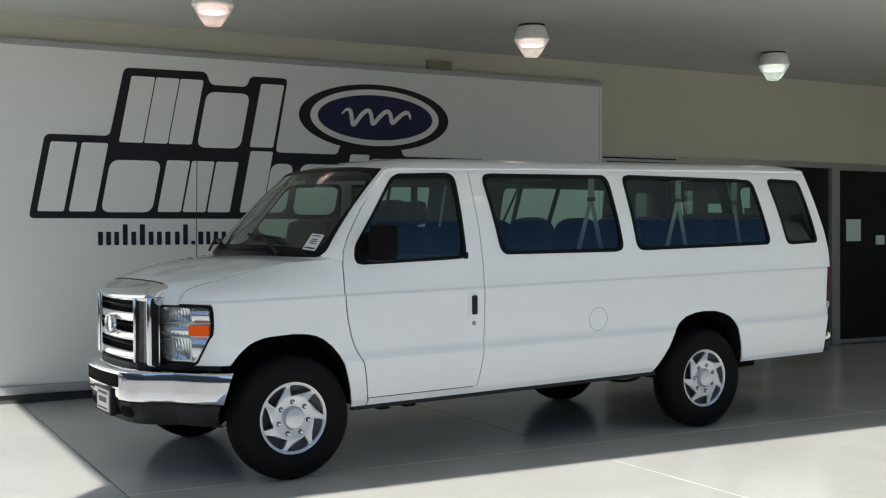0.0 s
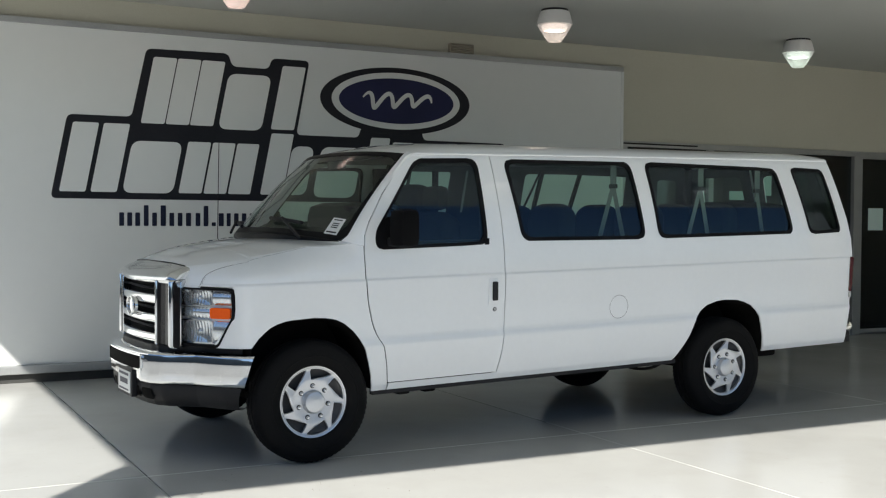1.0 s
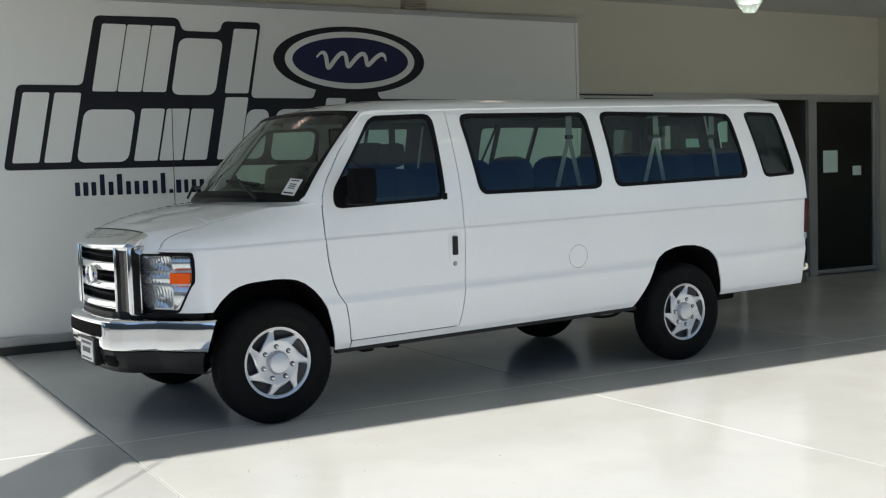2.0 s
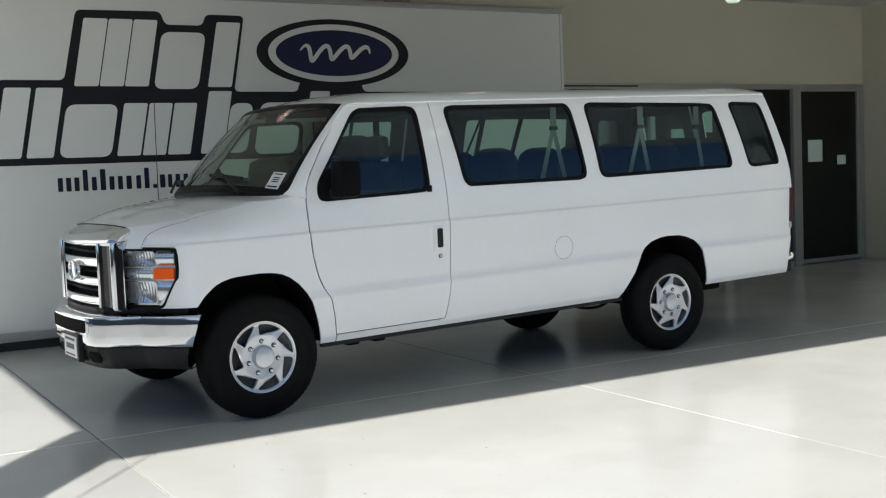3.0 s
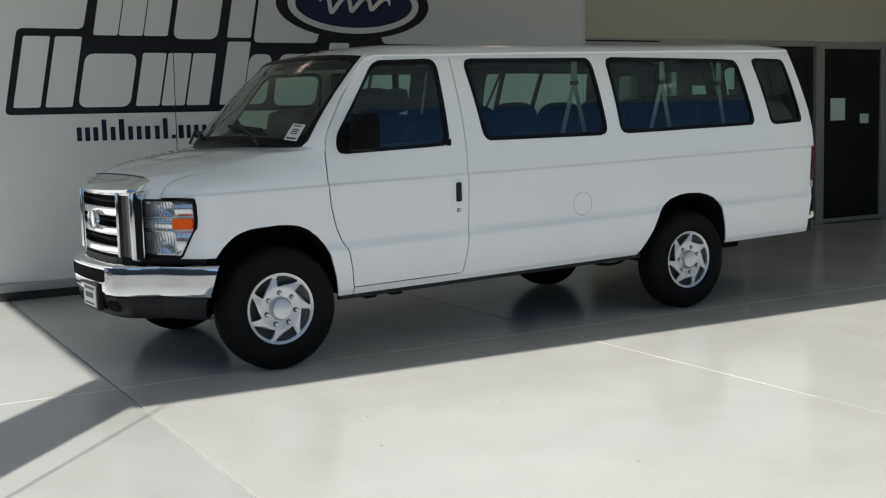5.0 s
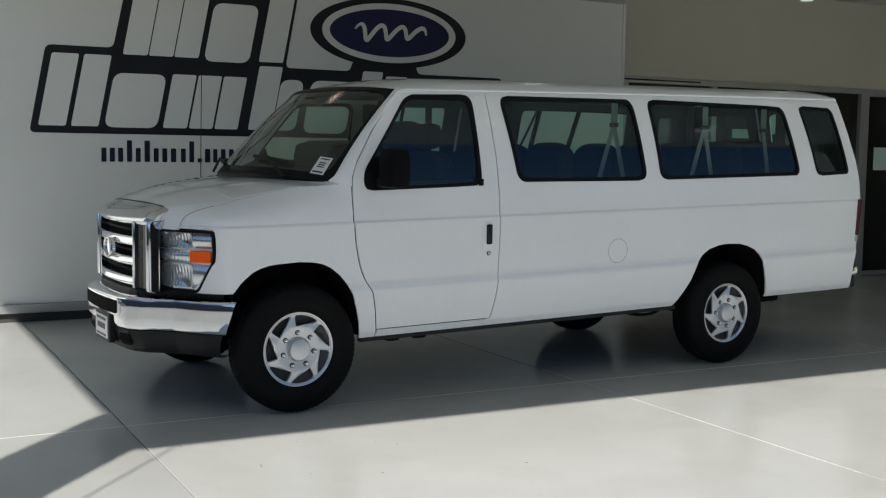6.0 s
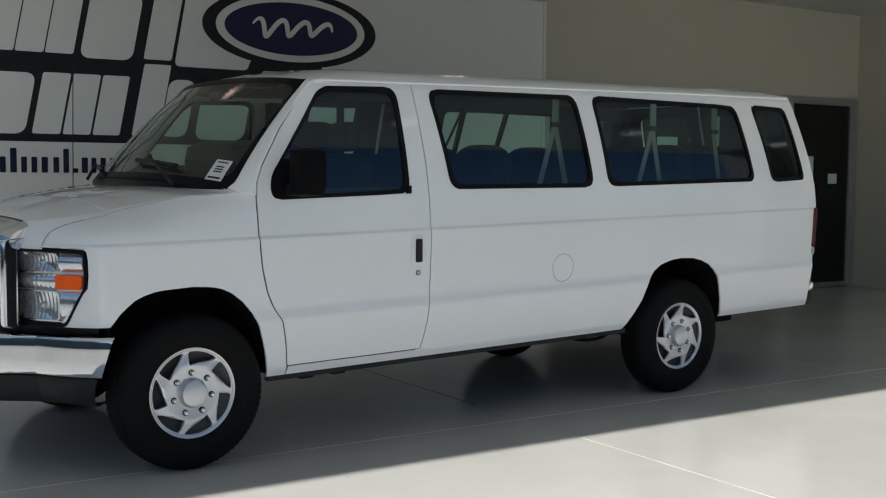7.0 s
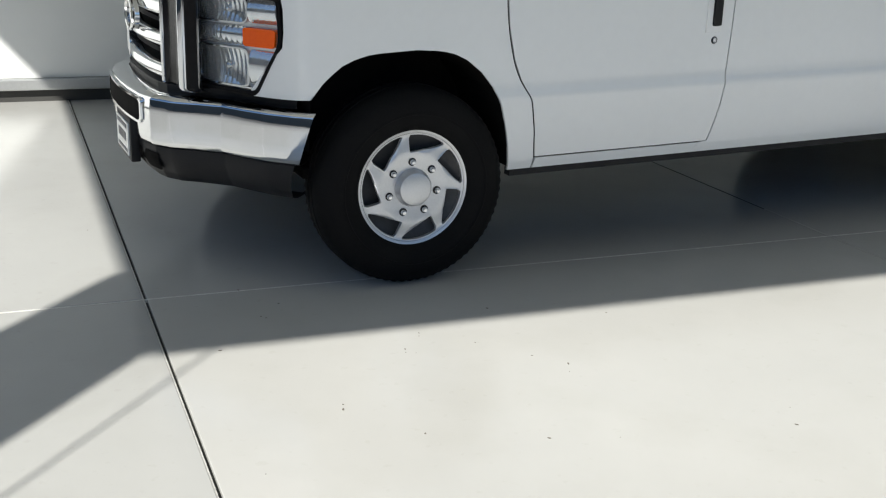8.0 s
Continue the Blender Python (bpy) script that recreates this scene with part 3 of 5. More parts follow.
for u0, u1, v0, v1 in ((0.045, 0.081, 0.058, 0.072), (0.051, 0.075, 0.108, 0.118), (0.051, 0.075, 0.128, 0.138), (0.051, 0.075, 0.148, 0.158), (0.047, 0.079, 0.184, 0.194)):
    part("sticker_bar", screen_patch(u0, u1, v0, v1, 2, 2, 0.0085, 0.0006), plastic, sticker, rake=True)


def pillar(flip):
    rows = []
    for k in range(21):
        t = k / 20
        a = screen(0.012 * max(0.0, 1 - t / 0.08) ** 2, t) + Vector((-0.75, -0.05, 0.66)) * 0.0035 * (1 - t)
        z = 1.340 + (1.937 - 1.340) * t
        x = float(np.interp(z, [p[1] for p in door_front], [p[0] for p in door_front])) - G
        b = Vector(side(x, z, 0.0015 if z < 1.415 else 0.0))
        mid = (a + b) / 2 + Vector((-0.004, -0.007, 0.002))
        rows.append([a, a.lerp(mid, 0.6) + Vector((-0.003, -0.003, 0)), mid, mid.lerp(b, 0.5) + Vector((-0.002, -0.004, 0)), b])
    bm = grid(bmesh.new(), rows)
    bmesh.ops.recalc_face_normals(bm, faces=bm.faces)
    bmesh.ops.solidify(bm, geom=bm.faces[:], thickness=0.015)
    part("windscreen_pillar", mirrored(bm) if flip else bm, paint, van, rake=True, smooth=60)


pillar(False)
pillar(True)

# bonnet: from seam to seam, crowned, with a straight front edge
centre_at = eased([(-0.80, 1.205), (-0.70, 1.238), (-0.62, 1.280), (-0.45, 1.329), (-0.20, 1.368), (0.0, 1.386), (0.12, 1.382), (0.40, 1.36)])
rows = []
s_front = s_at_y(0.44)
for j in range(49):
    t = j / 48
    s = s_front + (0.345 - s_front) * t
    z0, z1 = seam_at(s) + 0.002, crest_at(s)
    flank = [Vector(side(s, z0 + max(z1 - z0, 0.001) * k / 5)) for k in range(5)]
    A = Vector(side(s, max(z1, z0 + 0.001)))
    edge_drop = centre_at(A.x) - A.z
    mid = []
    for i in range(41):
        u = 0.5 - 0.5 * math.cos(math.pi * i / 40)
        w = 4 * u * (1 - u)
        x, y = A.x - (0.02 * (1 - t) + 0.33 * t ** 3) * w ** 0.75, A.y + (2 - 2 * A.y) * u
        mid.append(Vector((x, y, centre_at(x) - edge_drop * abs(2 * u - 1) ** 2.8)))
    rows.append(flank + mid + [Vector((p.x, 2 - p.y, p.z)) for p in reversed(flank)])
front_line = rows[0][5:-5]
hb = grid(bmesh.new(), rows)
grid(hb, [[p - Vector((0, 0, 0.012)) for p in row] for row in rows])
for edge in (rows[0], rows[-1], [r[0] for r in rows], [r[-1] for r in rows]):
    grid(hb, [edge, [p - Vector((0, 0, 0.012)) for p in edge]])
hood = part("bonnet", hb, paint, van, rake=True, smooth=60)
part("lip_seam", tube(bmesh.new(), [p + Vector((-0.002, 0, 0.001)) for p in front_line[3:-3]], 0.0034, 6), seal, hood, "dark seam behind the chrome lip", rake=True)
for flip in (False, True):
    sb = tube(bmesh.new(), [side(q, seam_at(q), 0.0) for q in [-0.79 + 0.012 * k for k in range(19)]], 0.0013, 5)
    part("bonnet_seam", mirrored(sb) if flip else sb, plastic, hood, "dark shut line", rake=True)
    sb = tube(bmesh.new(), [side(q, seam_at(q), 0.0) for q in [-0.562 + 0.025 * k for k in range(36)]], 0.0006, 5)
    part("bonnet_seam", mirrored(sb) if flip else sb, wheel_dark, hood, "thin grey shut line", rake=True)
cb = grid(bmesh.new(), [[screen(0.02 + 0.96 * i / 32, 0.0) + Vector((dx, 0, dz - 0.02 * max(0.0, i / 32 - 0.6))) for i in range(33)] for dx, dz in ((0.004, 0.002), (-0.010, -0.003), (-0.016, -0.014), (-0.018, -0.10))])
part("cowl", cb, seal, van, "black plastic cowl under the windscreen", rake=True)

# ---- front end ----
shell_at = eased([(0.0, -0.835), (0.2, -0.828), (0.38, -0.806), (0.50, -0.788), (0.56, -0.777), (0.585, -0.772), (0.60, -0.765)])


def shell(y, out=0.0):
    """Front of the chrome grille shell in plan."""
    return shell_at(abs(y - 1)) - out


def shell_loft(section, y0, y1, n=24):
    ys = [y0 + (y1 - y0) * k / n for k in range(n + 1)]
    return [[(shell(y, o), y, z) for o, z in section] for y in ys]


grille = part("grille", grid(bmesh.new(), shell_loft([(-0.06, 0.72), (-0.06, 1.15)], 0.42, 1.58)), under, van, "chrome three-bar grille with black openings", rake=True)
for z0, z1 in ((0.748, 0.806), (0.872, 0.928), (0.992, 1.052), (1.122, 1.150)):
    sec = [(-0.05, z0), (-0.012, z0 + 0.002), (-0.003, z0 + 0.007), (0.0, z0 + 0.016), (0.0, z1 - 0.014), (-0.004, z1 - 0.006), (-0.014, z1 - 0.001), (-0.05, z1)]
    part("grille_bar", grid(bmesh.new(), shell_loft(sec, 0.61, 1.39)), chrome, grille, "chrome bar", rake=True, smooth=60)
for z in (0.84, 0.96, 1.085):
    part("grille_mesh_bar", grid(bmesh.new(), shell_loft([(-0.05, z - 0.008), (-0.03, z), (-0.05, z + 0.008)], 0.61, 1.39)), plastic, grille, "black inner bar", rake=True)
for flip in (False, True):
    m = mirrored if flip else (lambda b: b)
    # pillar: two chrome rims with a dark channel between them, and a cheek turned back beside the lamp
    def upright(name, section, material, label):
        rws = []
        for z, k in ((0.728, -0.03), (0.734, -0.008), (0.745, 0.0), (1.135, 0.0), (1.147, -0.006), (1.153, -0.03)):
            rws.append([(shell(y, o + k), y, z) for y, o in section])
        part(name, m(grid(bmesh.new(), rws)), material, grille, label, rake=True, smooth=60)
    upright("pillar_rim", [(0.630, -0.05), (0.628, 0.0), (0.624, 0.005), (0.617, 0.005), (0.613, 0.0), (0.609, -0.02)], chrome, "chrome inner rim")
    # channel and cheek carry the dark they mirror in their colour
    upright("pillar_channel", [(0.612, -0.004), (0.59, -0.016), (0.53, -0.02), (0.47, -0.016), (0.446, -0.004)], dark_chrome, "chrome channel, dark reflection in its colour")
    upright("outer_rim", [(0.446, -0.02), (0.442, 0.002), (0.436, 0.009), (0.424, 0.010), (0.414, 0.004), (0.410, -0.004), (0.409, -0.008)], chrome, "chrome outer rim")
    upright("cheek", [(0.409, -0.007), (0.407, -0.012), (0.414, -0.055), (0.418, -0.07)], dark_chrome, "cheek beside the lamp, dark reflection in its colour")
    upright("cheek_edge", [(0.4165, -0.054), (0.408, -0.058), (0.418, -0.068)], chrome, "thin chrome edge")
fy = [p.y for p in front_line]
front_x = lambda y: float(np.interp(y, fy, [p.x for p in front_line]))
front_z = lambda y: float(np.interp(y, fy, [p.z for p in front_line]))
lip_ys = [0.408 + 1.184 * k / 40 for k in range(41)]
lrows = []
for f, up in ((0.0, 0.0), (0.06, 0.001), (0.18, 0.004), (0.38, 0.011), (0.62, 0.015), (0.82, 0.012), (0.94, 0.006), (1.0, 0.0), (1.03, -0.02)):
    row = []
    for y in lip_ys:
        d = abs(y - 1)
        e = max(0.0, (d - 0.55) / 0.042)
        back = Vector((front_x(y) - 0.002, y, front_z(y) - 0.001 - 0.012 * e * e))
        fore = Vector((shell(y, 0.002) + 0.006 * e, y, 1.150 - 0.01 * e))
        row.append(back.lerp(fore, f) + Vector((-0.8, 0, 1.0)) * up + Vector((0.018 * e * e, 0, -0.006 * e * e)))
    lrows.append(row)
part("bonnet_lip", grid(bmesh.new(), lrows), satin_chrome, hood, "bright rounded chrome front lip", rake=True, smooth=70)
for flip in (False, True):
    end = [r[0] for r in lrows]
    eb = grid(bmesh.new(), [end, [p + Vector((0.03, 0.004, -0.012)) for p in end], [p + Vector((0.09, 0.02, -0.05)) for p in end]])
    part("lip_end", mirrored(eb) if flip else eb, satin_chrome, hood, rake=True, smooth=60)
em = bmesh.new()
lathe(em, [(0.0, -0.012), (0.05, -0.010), (0.062, -0.004), (0.066, 0.012), (0.0, 0.012)], (0, 0, 0), "y", 40)
for v in em.verts:
    v.co = Vector((v.co.y - 0.848, 1.0 + v.co.x * 1.25, 0.945 + v.co.z * 0.95))
badge = part("badge", em, chrome, grille, "oval chrome badge, plain", rake=False)
part("badge_ring", tube(bmesh.new(), [(-0.862, 1.0 + 0.077 * math.cos(a), 0.945 + 0.060 * math.sin(a)) for a in (2 * math.pi * k / 36 for k in range(36))], 0.008, 8, True), chrome, badge)


def headlamp(flip):
    m = mirrored if flip else (lambda b: b)
    inner = s_grille - 0.015
    dishes = [(z0, z1, rounded([(inner, z0), (-0.69, z0), (-0.69, z1), (inner, z1)], 0.034, 5)) for z0, z1 in ((1.0, 1.086), (0.77, 0.902))]
    fluted = lambda q, z, o=0.0: side(q, z, o + 0.0005 * math.sin(q * 2 * math.pi / 0.03) * (0.905 < z < 0.995))
    lamp = part("headlamp", m(Region(lamp_out, [d[2] for d in dishes]).build(fluted, 0.0075, 0.05, 0.0, off=0.03)), lamp_silver, van, "clear headlamp with amber marker", rake=True)
    grow = lambda k: [(-0.72 + (x + 0.72) * (1 + k / 0.24), 0.925 + (z - 0.925) * (1 + k / 0.17)) for x, z in lamp_out]
    part("lamp_surround", m(Region(grow(0.016), [grow(-0.002)]).build(side, 0.05, 0.05, 0.06, off=-0.003)), seal, lamp, "black surround", rake=True)
    for z0, z1, edge in dishes:
        zc, rz, sc, rs = (z0 + z1) / 2, (z1 - z0) / 2, (inner - 0.69) / 2, (-0.69 - inner) / 2

        def dish(q, z, o=0.0):
            a, b = min(1, abs((q - sc) / rs)), min(1, abs((z - zc) / rz))
            return side(q, z, o + 0.016 * (1 - a ** 2.2) * (1 - b ** 2) + 0.0007 * math.sin(q * 2 * math.pi / 0.026))
        refl = part("reflector", m(Region(edge).build(dish, 0.0065, 0.008, 0.0, off=0.022)), bowl, lamp, "bright lamp bowl", rake=True, smooth=70)
        cap = Vector(side(sc + 0.2 * rs, zc, 0.034))
        bulb = bmesh.new()
        bmesh.ops.create_uvsphere(bulb, u_segments=16, v_segments=10, radius=0.26 * rz, matrix=Matrix.Translation(cap))
        part("bulb_cap", m(bulb), satin_chrome, refl, "small bright bulb cap", rake=True)
        big = [(sc + (x - sc) * (1 + 0.006 / rs), zc + (z - zc) * (1 + 0.006 / rz)) for x, z in edge]
        part("reflector_rim", m(Region(big, [edge]).build(side, 0.02, 0.02, 0.03, off=0.014)), chrome, refl, rake=True)
    # bright bevelled pieces beside and between the bowls
    for shape in ([(-0.682, 1.0), (-0.545, 1.0), (-0.547, 1.084), (-0.682, 1.084)], [(-0.682, 0.775), (-0.650, 0.775), (-0.553, 0.905), (-0.682, 0.905)], [(inner, 0.912), (-0.70, 0.912), (-0.70, 0.988), (inner, 0.988)]):
        qs, zs = [p[0] for p in shape], [p[1] for p in shape]
        qc, zc, rq, rz = (min(qs) + max(qs)) / 2, (min(zs) + max(zs)) / 2, (max(qs) - min(qs)) / 2, (max(zs) - min(zs)) / 2
        bulge = lambda q, z, o=0.0: side(q, z, o - 0.016 * (1 - min(1, abs((z - zc) / rz)) ** 2) + 0.0008 * math.sin(q * 2 * math.pi / 0.028))
        part("bevel_reflector", m(Region(rounded(shape, 0.008)).build(bulge, 0.0075, 0.008, 0.0, off=0.026)), bowl, lamp, rake=True, smooth=70)
    bar = rounded([(inner, 0.762), (-0.66, 0.762), (-0.655, 0.768), (inner, 0.768)], 0.002)
    part("lamp_trim", m(Region(bar).build(side, 0.03, 0.01, 0.03, off=0.012)), chrome, lamp, rake=True)
    part("amber_marker", m(Region(rounded([(-0.545, 0.92), (-0.695, 0.92), (-0.695, 0.985), (-0.54, 0.985)], 0.01)).build(side, 0.03, 0.02, 0.03, off=-0.002)), amber_mat, lamp, "amber side marker", rake=True)
    pane = part("lamp_lens", m(Region(lamp_out).build(side, 0.04, 0.04, off=0.002)), lens_glass, lamp, "clear lens", rake=True)
    pane.visible_shadow = False


headlamp(False)
headlamp(True)

# bumper: chrome face, dark valance below
BPLAN = [(-0.395, -0.016), (-0.47, 0.045), (-0.543, 0.13), (-0.60, 0.222), (-0.645, 0.305), (-0.653, 0.322), (-0.735, 0.405), (-0.815, 0.475), (-0.868, 0.56), (-0.892, 0.66), (-0.906, 0.83), (-0.91, 1.0)]


def bumper_loft(section, y0, y1, n=60):
    """Sweeps (outward, height) pairs along the bumper's plan; y past 1 is the far side. The ends are cut on a slant."""
    bx, by = [p[0] for p in BPLAN], [p[1] for p in BPLAN]
    at = lambda y: Vector((float(np.interp(y, by, bx)), y))

    def out_at(y):
        a, b = at(max(y - 0.03, by[0])), at(min(y + 0.03, 1.0))
        t = (b - a).normalized()
        return Vector((-t.y, t.x))
    rows = []
    half = sorted({0.10 + (1.0 - 0.10) * k / n for k in range(n + 1)} | {y0 + (0.10 - y0) * k / 8 for k in range(8)} | {y for y in by if y > y0} | {0.315, 0.329})
    for y in half + [2 - y for y in reversed(half[:-1])]:
        yy = y if y <= 1 else 2 - y
        row = []
        for o, z in section:
            late = y0 + 0.20 * (0.70 - z)
            q = yy if yy > 0.3 else late + (0.3 - late) * (yy - y0) / (0.3 - y0)
            p, nn = at(q), out_at(q)
            if nn.x > 0:
                nn = -nn
            px, py = p.x + nn.x * o, p.y + nn.y * o
            row.append((px, py if y <= 1 else 2 - py, z))
        rows.append(row)
    for k in (0, -1):   # the ends turn inward
        inward = 0.03 if k == 0 else -0.03
        turned = [(x + 0.004, y + inward, z) for x, y, z in rows[k]]
        rows = [turned] + rows if k == 0 else rows + [turned]
    return rows


face = [(-0.07, 0.708), (-0.025, 0.704), (-0.012, 0.699), (-0.003, 0.694), (0.0032, 0.687), (0.0046, 0.682), (0.0083, 0.648), (0.0087, 0.641), (0.0085, 0.630), (0.0085, 0.58), (0.0072, 0.53), (0.004, 0.513), (-0.006, 0.506), (-0.06, 0.503)]
bumper = part("front_bumper", grid(bmesh.new(), bumper_loft(face, -0.014, 2.014, 60)), chrome, van, "chrome front bumper", rake=True, smooth=50)
val = [(-0.05, 0.505), (-0.012, 0.50), (-0.010, 0.46), (-0.03, 0.41), (-0.06, 0.365), (-0.10, 0.355), (-0.16, 0.36)]
valance = part("lower_valance", grid(bmesh.new(), bumper_loft(val, 0.0, 2.0, 60)), plastic, bumper, "dark grey plastic valance", rake=True, smooth=50)
slot_edge = rounded([(0.635, 0.59), (1.365, 0.59), (1.365, 0.672), (0.635, 0.672)], 0.02, 4)


def face_at(y, z, o=0.0):
    x = float(np.interp(y if y <= 1 else 2 - y, [p[1] for p in BPLAN], [p[0] for p in BPLAN]))
    return (x - 0.012 + o, y, z)


# the opening is a flat black patch; its shade is put into the colour
slot = part("bumper_slot", Region(slot_edge).build(face_at, 0.05, 0.05, 0.0), under, bumper, "black patch standing in for a shaded opening", rake=True)
rim_edge = [(1.0 + (y - 1.0) * 1.035, 0.632 + (z - 0.632) * 1.26) for y, z in slot_edge]
part("slot_rim", Region(rim_edge, [slot_edge]).build(face_at, 0.05, 0.02, 0.012, off=-0.005), chrome, slot, "chrome rim", rake=True)
# black patches for the shaded openings in the valance beside the plate
for y0, y1 in ((0.70, 0.80), (0.545, 0.66), (1.20, 1.30), (1.34, 1.455)):
    ob = Region(rounded([(y0, 0.405), (y1, 0.405), (y1, 0.475), (y0, 0.475)], 0.012)).build(lambda y, z, o=0.0: (face_at(y, z, 0.020 - max(0.0, 0.44 - z) * -0.5 + o)), 0.03, 0.03, 0.0)
    part("valance_opening", ob, under, valance, "black patch standing in for a shaded opening", rake=True)
part("bumper_gap", grid(bmesh.new(), bumper_loft([(-0.16, 0.69), (-0.075, 0.698), (-0.075, 0.735), (-0.16, 0.76)], 0.06, 1.94, 50)), plastic, bumper, "black strip above the bumper", rake=True)
plate = part("plate_holder", boxed(-0.924, -0.885, 0.745, 1.065, 0.38, 0.558, bevel=0.008), plastic, bumper, "black plate holder")
part("plate", boxed(-0.930, -0.922, 0.772, 1.042, 0.402, 0.536, bevel=0.002), board_white, plate, "white dealer plate with plain bars")
for y0, y1, z0, z1 in ((0.80, 1.015, 0.508, 0.524), (0.82, 0.995, 0.454, 0.488), (0.80, 1.015, 0.412, 0.424)):
    part("plate_bar", boxed(-0.9315, -0.929, y0, y1, z0, z1), board_navy, plate, smooth=0)

# ---- wheels ----
def tyre_bm():
    return lathe(bmesh.new(), [(0.215, 0.01), (0.222, -0.006), (0.235, -0.022), (0.26, -0.034), (0.285, -0.0385), (0.287, -0.0415), (0.293, -0.0415), (0.295, -0.0395), (0.335, -0.034), (0.360, -0.018), (0.376, 0.0), (0.383, 0.022), (0.385, 0.045), (0.377, 0.047), (0.377, 0.055), (0.385, 0.057), (0.385, 0.09), (0.377, 0.092), (0.377, 0.10), (0.385, 0.102), (0.383, 0.145), (0.374, 0.172), (0.34, 0.185), (0.25, 0.185), (0.21, 0.17)], (0, 0, 0), "y", 144)


COVER = [(0.0, -0.034), (0.045, -0.034), (0.062, -0.030), (0.070, -0.018), (0.074, 0.004), (0.115, 0.0), (0.14, -0.003), (0.17, 0.001), (0.198, 0.004), (0.204, 0.003), (0.2115, 0.0), (0.2135, -0.004), (0.225, -0.008), (0.231, 0.0), (0.231, 0.02)]


def cover_y(r):
    return float(np.interp(r, [a for a, _ in COVER], [b for _, b in COVER]))


def make_wheel():
    w = new("wheel")
    w.empty_display_size = 0.1
    tb = tyre_bm()
    for v in tb.verts:
        r, a = math.hypot(v.co.x, v.co.z), math.atan2(v.co.z, v.co.x)
        if r > 0.355 and int(round(a / (2 * math.pi / 144))) % 2 and (v.co.y < 0.03 or v.co.y > 0.13):
            v.co.x, v.co.z = v.co.x * 0.988, v.co.z * 0.988
    part("tyre", tb, rubber, w, "black rubber tyre", smooth=30)
    b = bmesh.new()
    lathe(b, [(r, h) for r, h in COVER if r <= 0.075], (0, 0, 0), "y", 48)
    lathe(b, [(r, h) for r, h in COVER if r >= 0.2115], (0, 0, 0), "y", 72)
    sector = 2 * math.pi / 7
    hole = [(f * sector, r) for f, r in ((0.955, 0.141), (0.935, 0.138), (0.66, 0.1445), (0.39, 0.158), (0.20, 0.178), (0.085, 0.199), (0.095, 0.205), (0.50, 0.2055), (0.89, 0.204), (0.935, 0.192))]

    def ring_of(a0):
        """Rings of (angle, radius, depth) from the edge of one sector in to its opening."""
        ca, cr = 0.60 * sector, 0.180
        inner = []
        corners = [math.atan2(r - cr, (a - ca) * 0.16) for a in (0.0, sector) for r in (0.074, 0.2115)]
        for t in sorted([2 * math.pi * k / 48 - math.pi for k in range(48)] + corners):
            da, dr = math.cos(t), math.sin(t)
            best = None
            for (p0, r0), (p1, r1) in zip(hole, hole[1:] + hole[:1]):
                ax, ay, bx, by = (p0 - ca) * 0.16, r0 - cr, (p1 - ca) * 0.16, r1 - cr
                den = da * (by - ay) - dr * (bx - ax)
                if abs(den) > 1e-12:
                    f = (ax * (by - ay) - ay * (bx - ax)) / den
                    g = (ax * dr - ay * da) / den
                    if f > 0 and -1e-6 <= g <= 1 + 1e-6:
                        best = f if best is None else min(best, f)
            reach = min([(((1.0 if da > 0 else 0.0) * sector - ca) * 0.16 / da) if abs(da) > 1e-9 else 9.0, ((0.2115 if dr > 0 else 0.074) - cr) / dr if abs(dr) > 1e-9 else 9.0])
            inner.append((da, dr, best, reach))
        rows = []
        for f, sink in ((1.0, 0.0), (0.66, 0.0), (0.36, -0.0005), (0.16, -0.001), (0.05, 0.0), (0.0, 0.0025), (-0.02, 0.007), (-0.03, 0.012)):
            row = []
            for da, dr, best, reach in inner:
                q = best + (reach - best) * f if f >= 0 else best * (1 + f)
                a, r = ca + da * q / 0.16, cr + dr * q
                row.append((r * math.cos(a0 + a), cover_y(min(max(r, 0.075), 0.2115)) - 0.003 + sink * (1 if f < 0.1 else min(1.0, (r - 0.08) / 0.05 if r > 0.08 else 0.0)), r * math.sin(a0 + a)))
            rows.append(row + row[:1])
        return rows
    for k in range(7):
        grid(b, ring_of(radians(98.4) - sector * 0.98 + sector * k))
    cover = part("wheel_cover", b, silver, w, "silver seven-spoke wheel cover", smooth=35)
    part("wheel_back", lathe(bmesh.new(), [(0.0, 0.045), (0.12, 0.05), (0.19, 0.04), (0.214, 0.02)], (0, 0, 0), "y", 40), wheel_dark, cover, "dark wheel behind the openings")
    for k in range(7):
        a = radians(96) - 0.05 + sector * (k + 0.0)
        x, z = 0.101 * math.cos(a), 0.101 * math.sin(a)
        part("wheel_nut", lathe(bmesh.new(), [(0.0, -0.020), (0.007, -0.019), (0.0105, -0.014), (0.0115, 0.004)], (x, 0, z), "y", 14), chrome, cover, "chrome nut")
        part("nut_ring", lathe(bmesh.new(), [(0.011, -0.0035), (0.0155, -0.0045), (0.0165, 0.004)], (x, 0, z), "y", 16), plastic, cover, "dark ring round the nut")
    return w


wheel = make_wheel()
wheel.parent = van
for i, (x, y, turn, spin) in enumerate(((0.0, 0.015, 0, 0), (3.505, 0.045, 0, 20), (0.0, 1.985, 180, 40), (3.505, 1.955, 180, 10))):
    m = pose(x, y, 0.385, 0, 0, turn) @ pose(0, 0, 0, 0, spin, 0)
    if i:
        copy_thing(wheel, m)
    else:
        wheel.matrix_basis = m

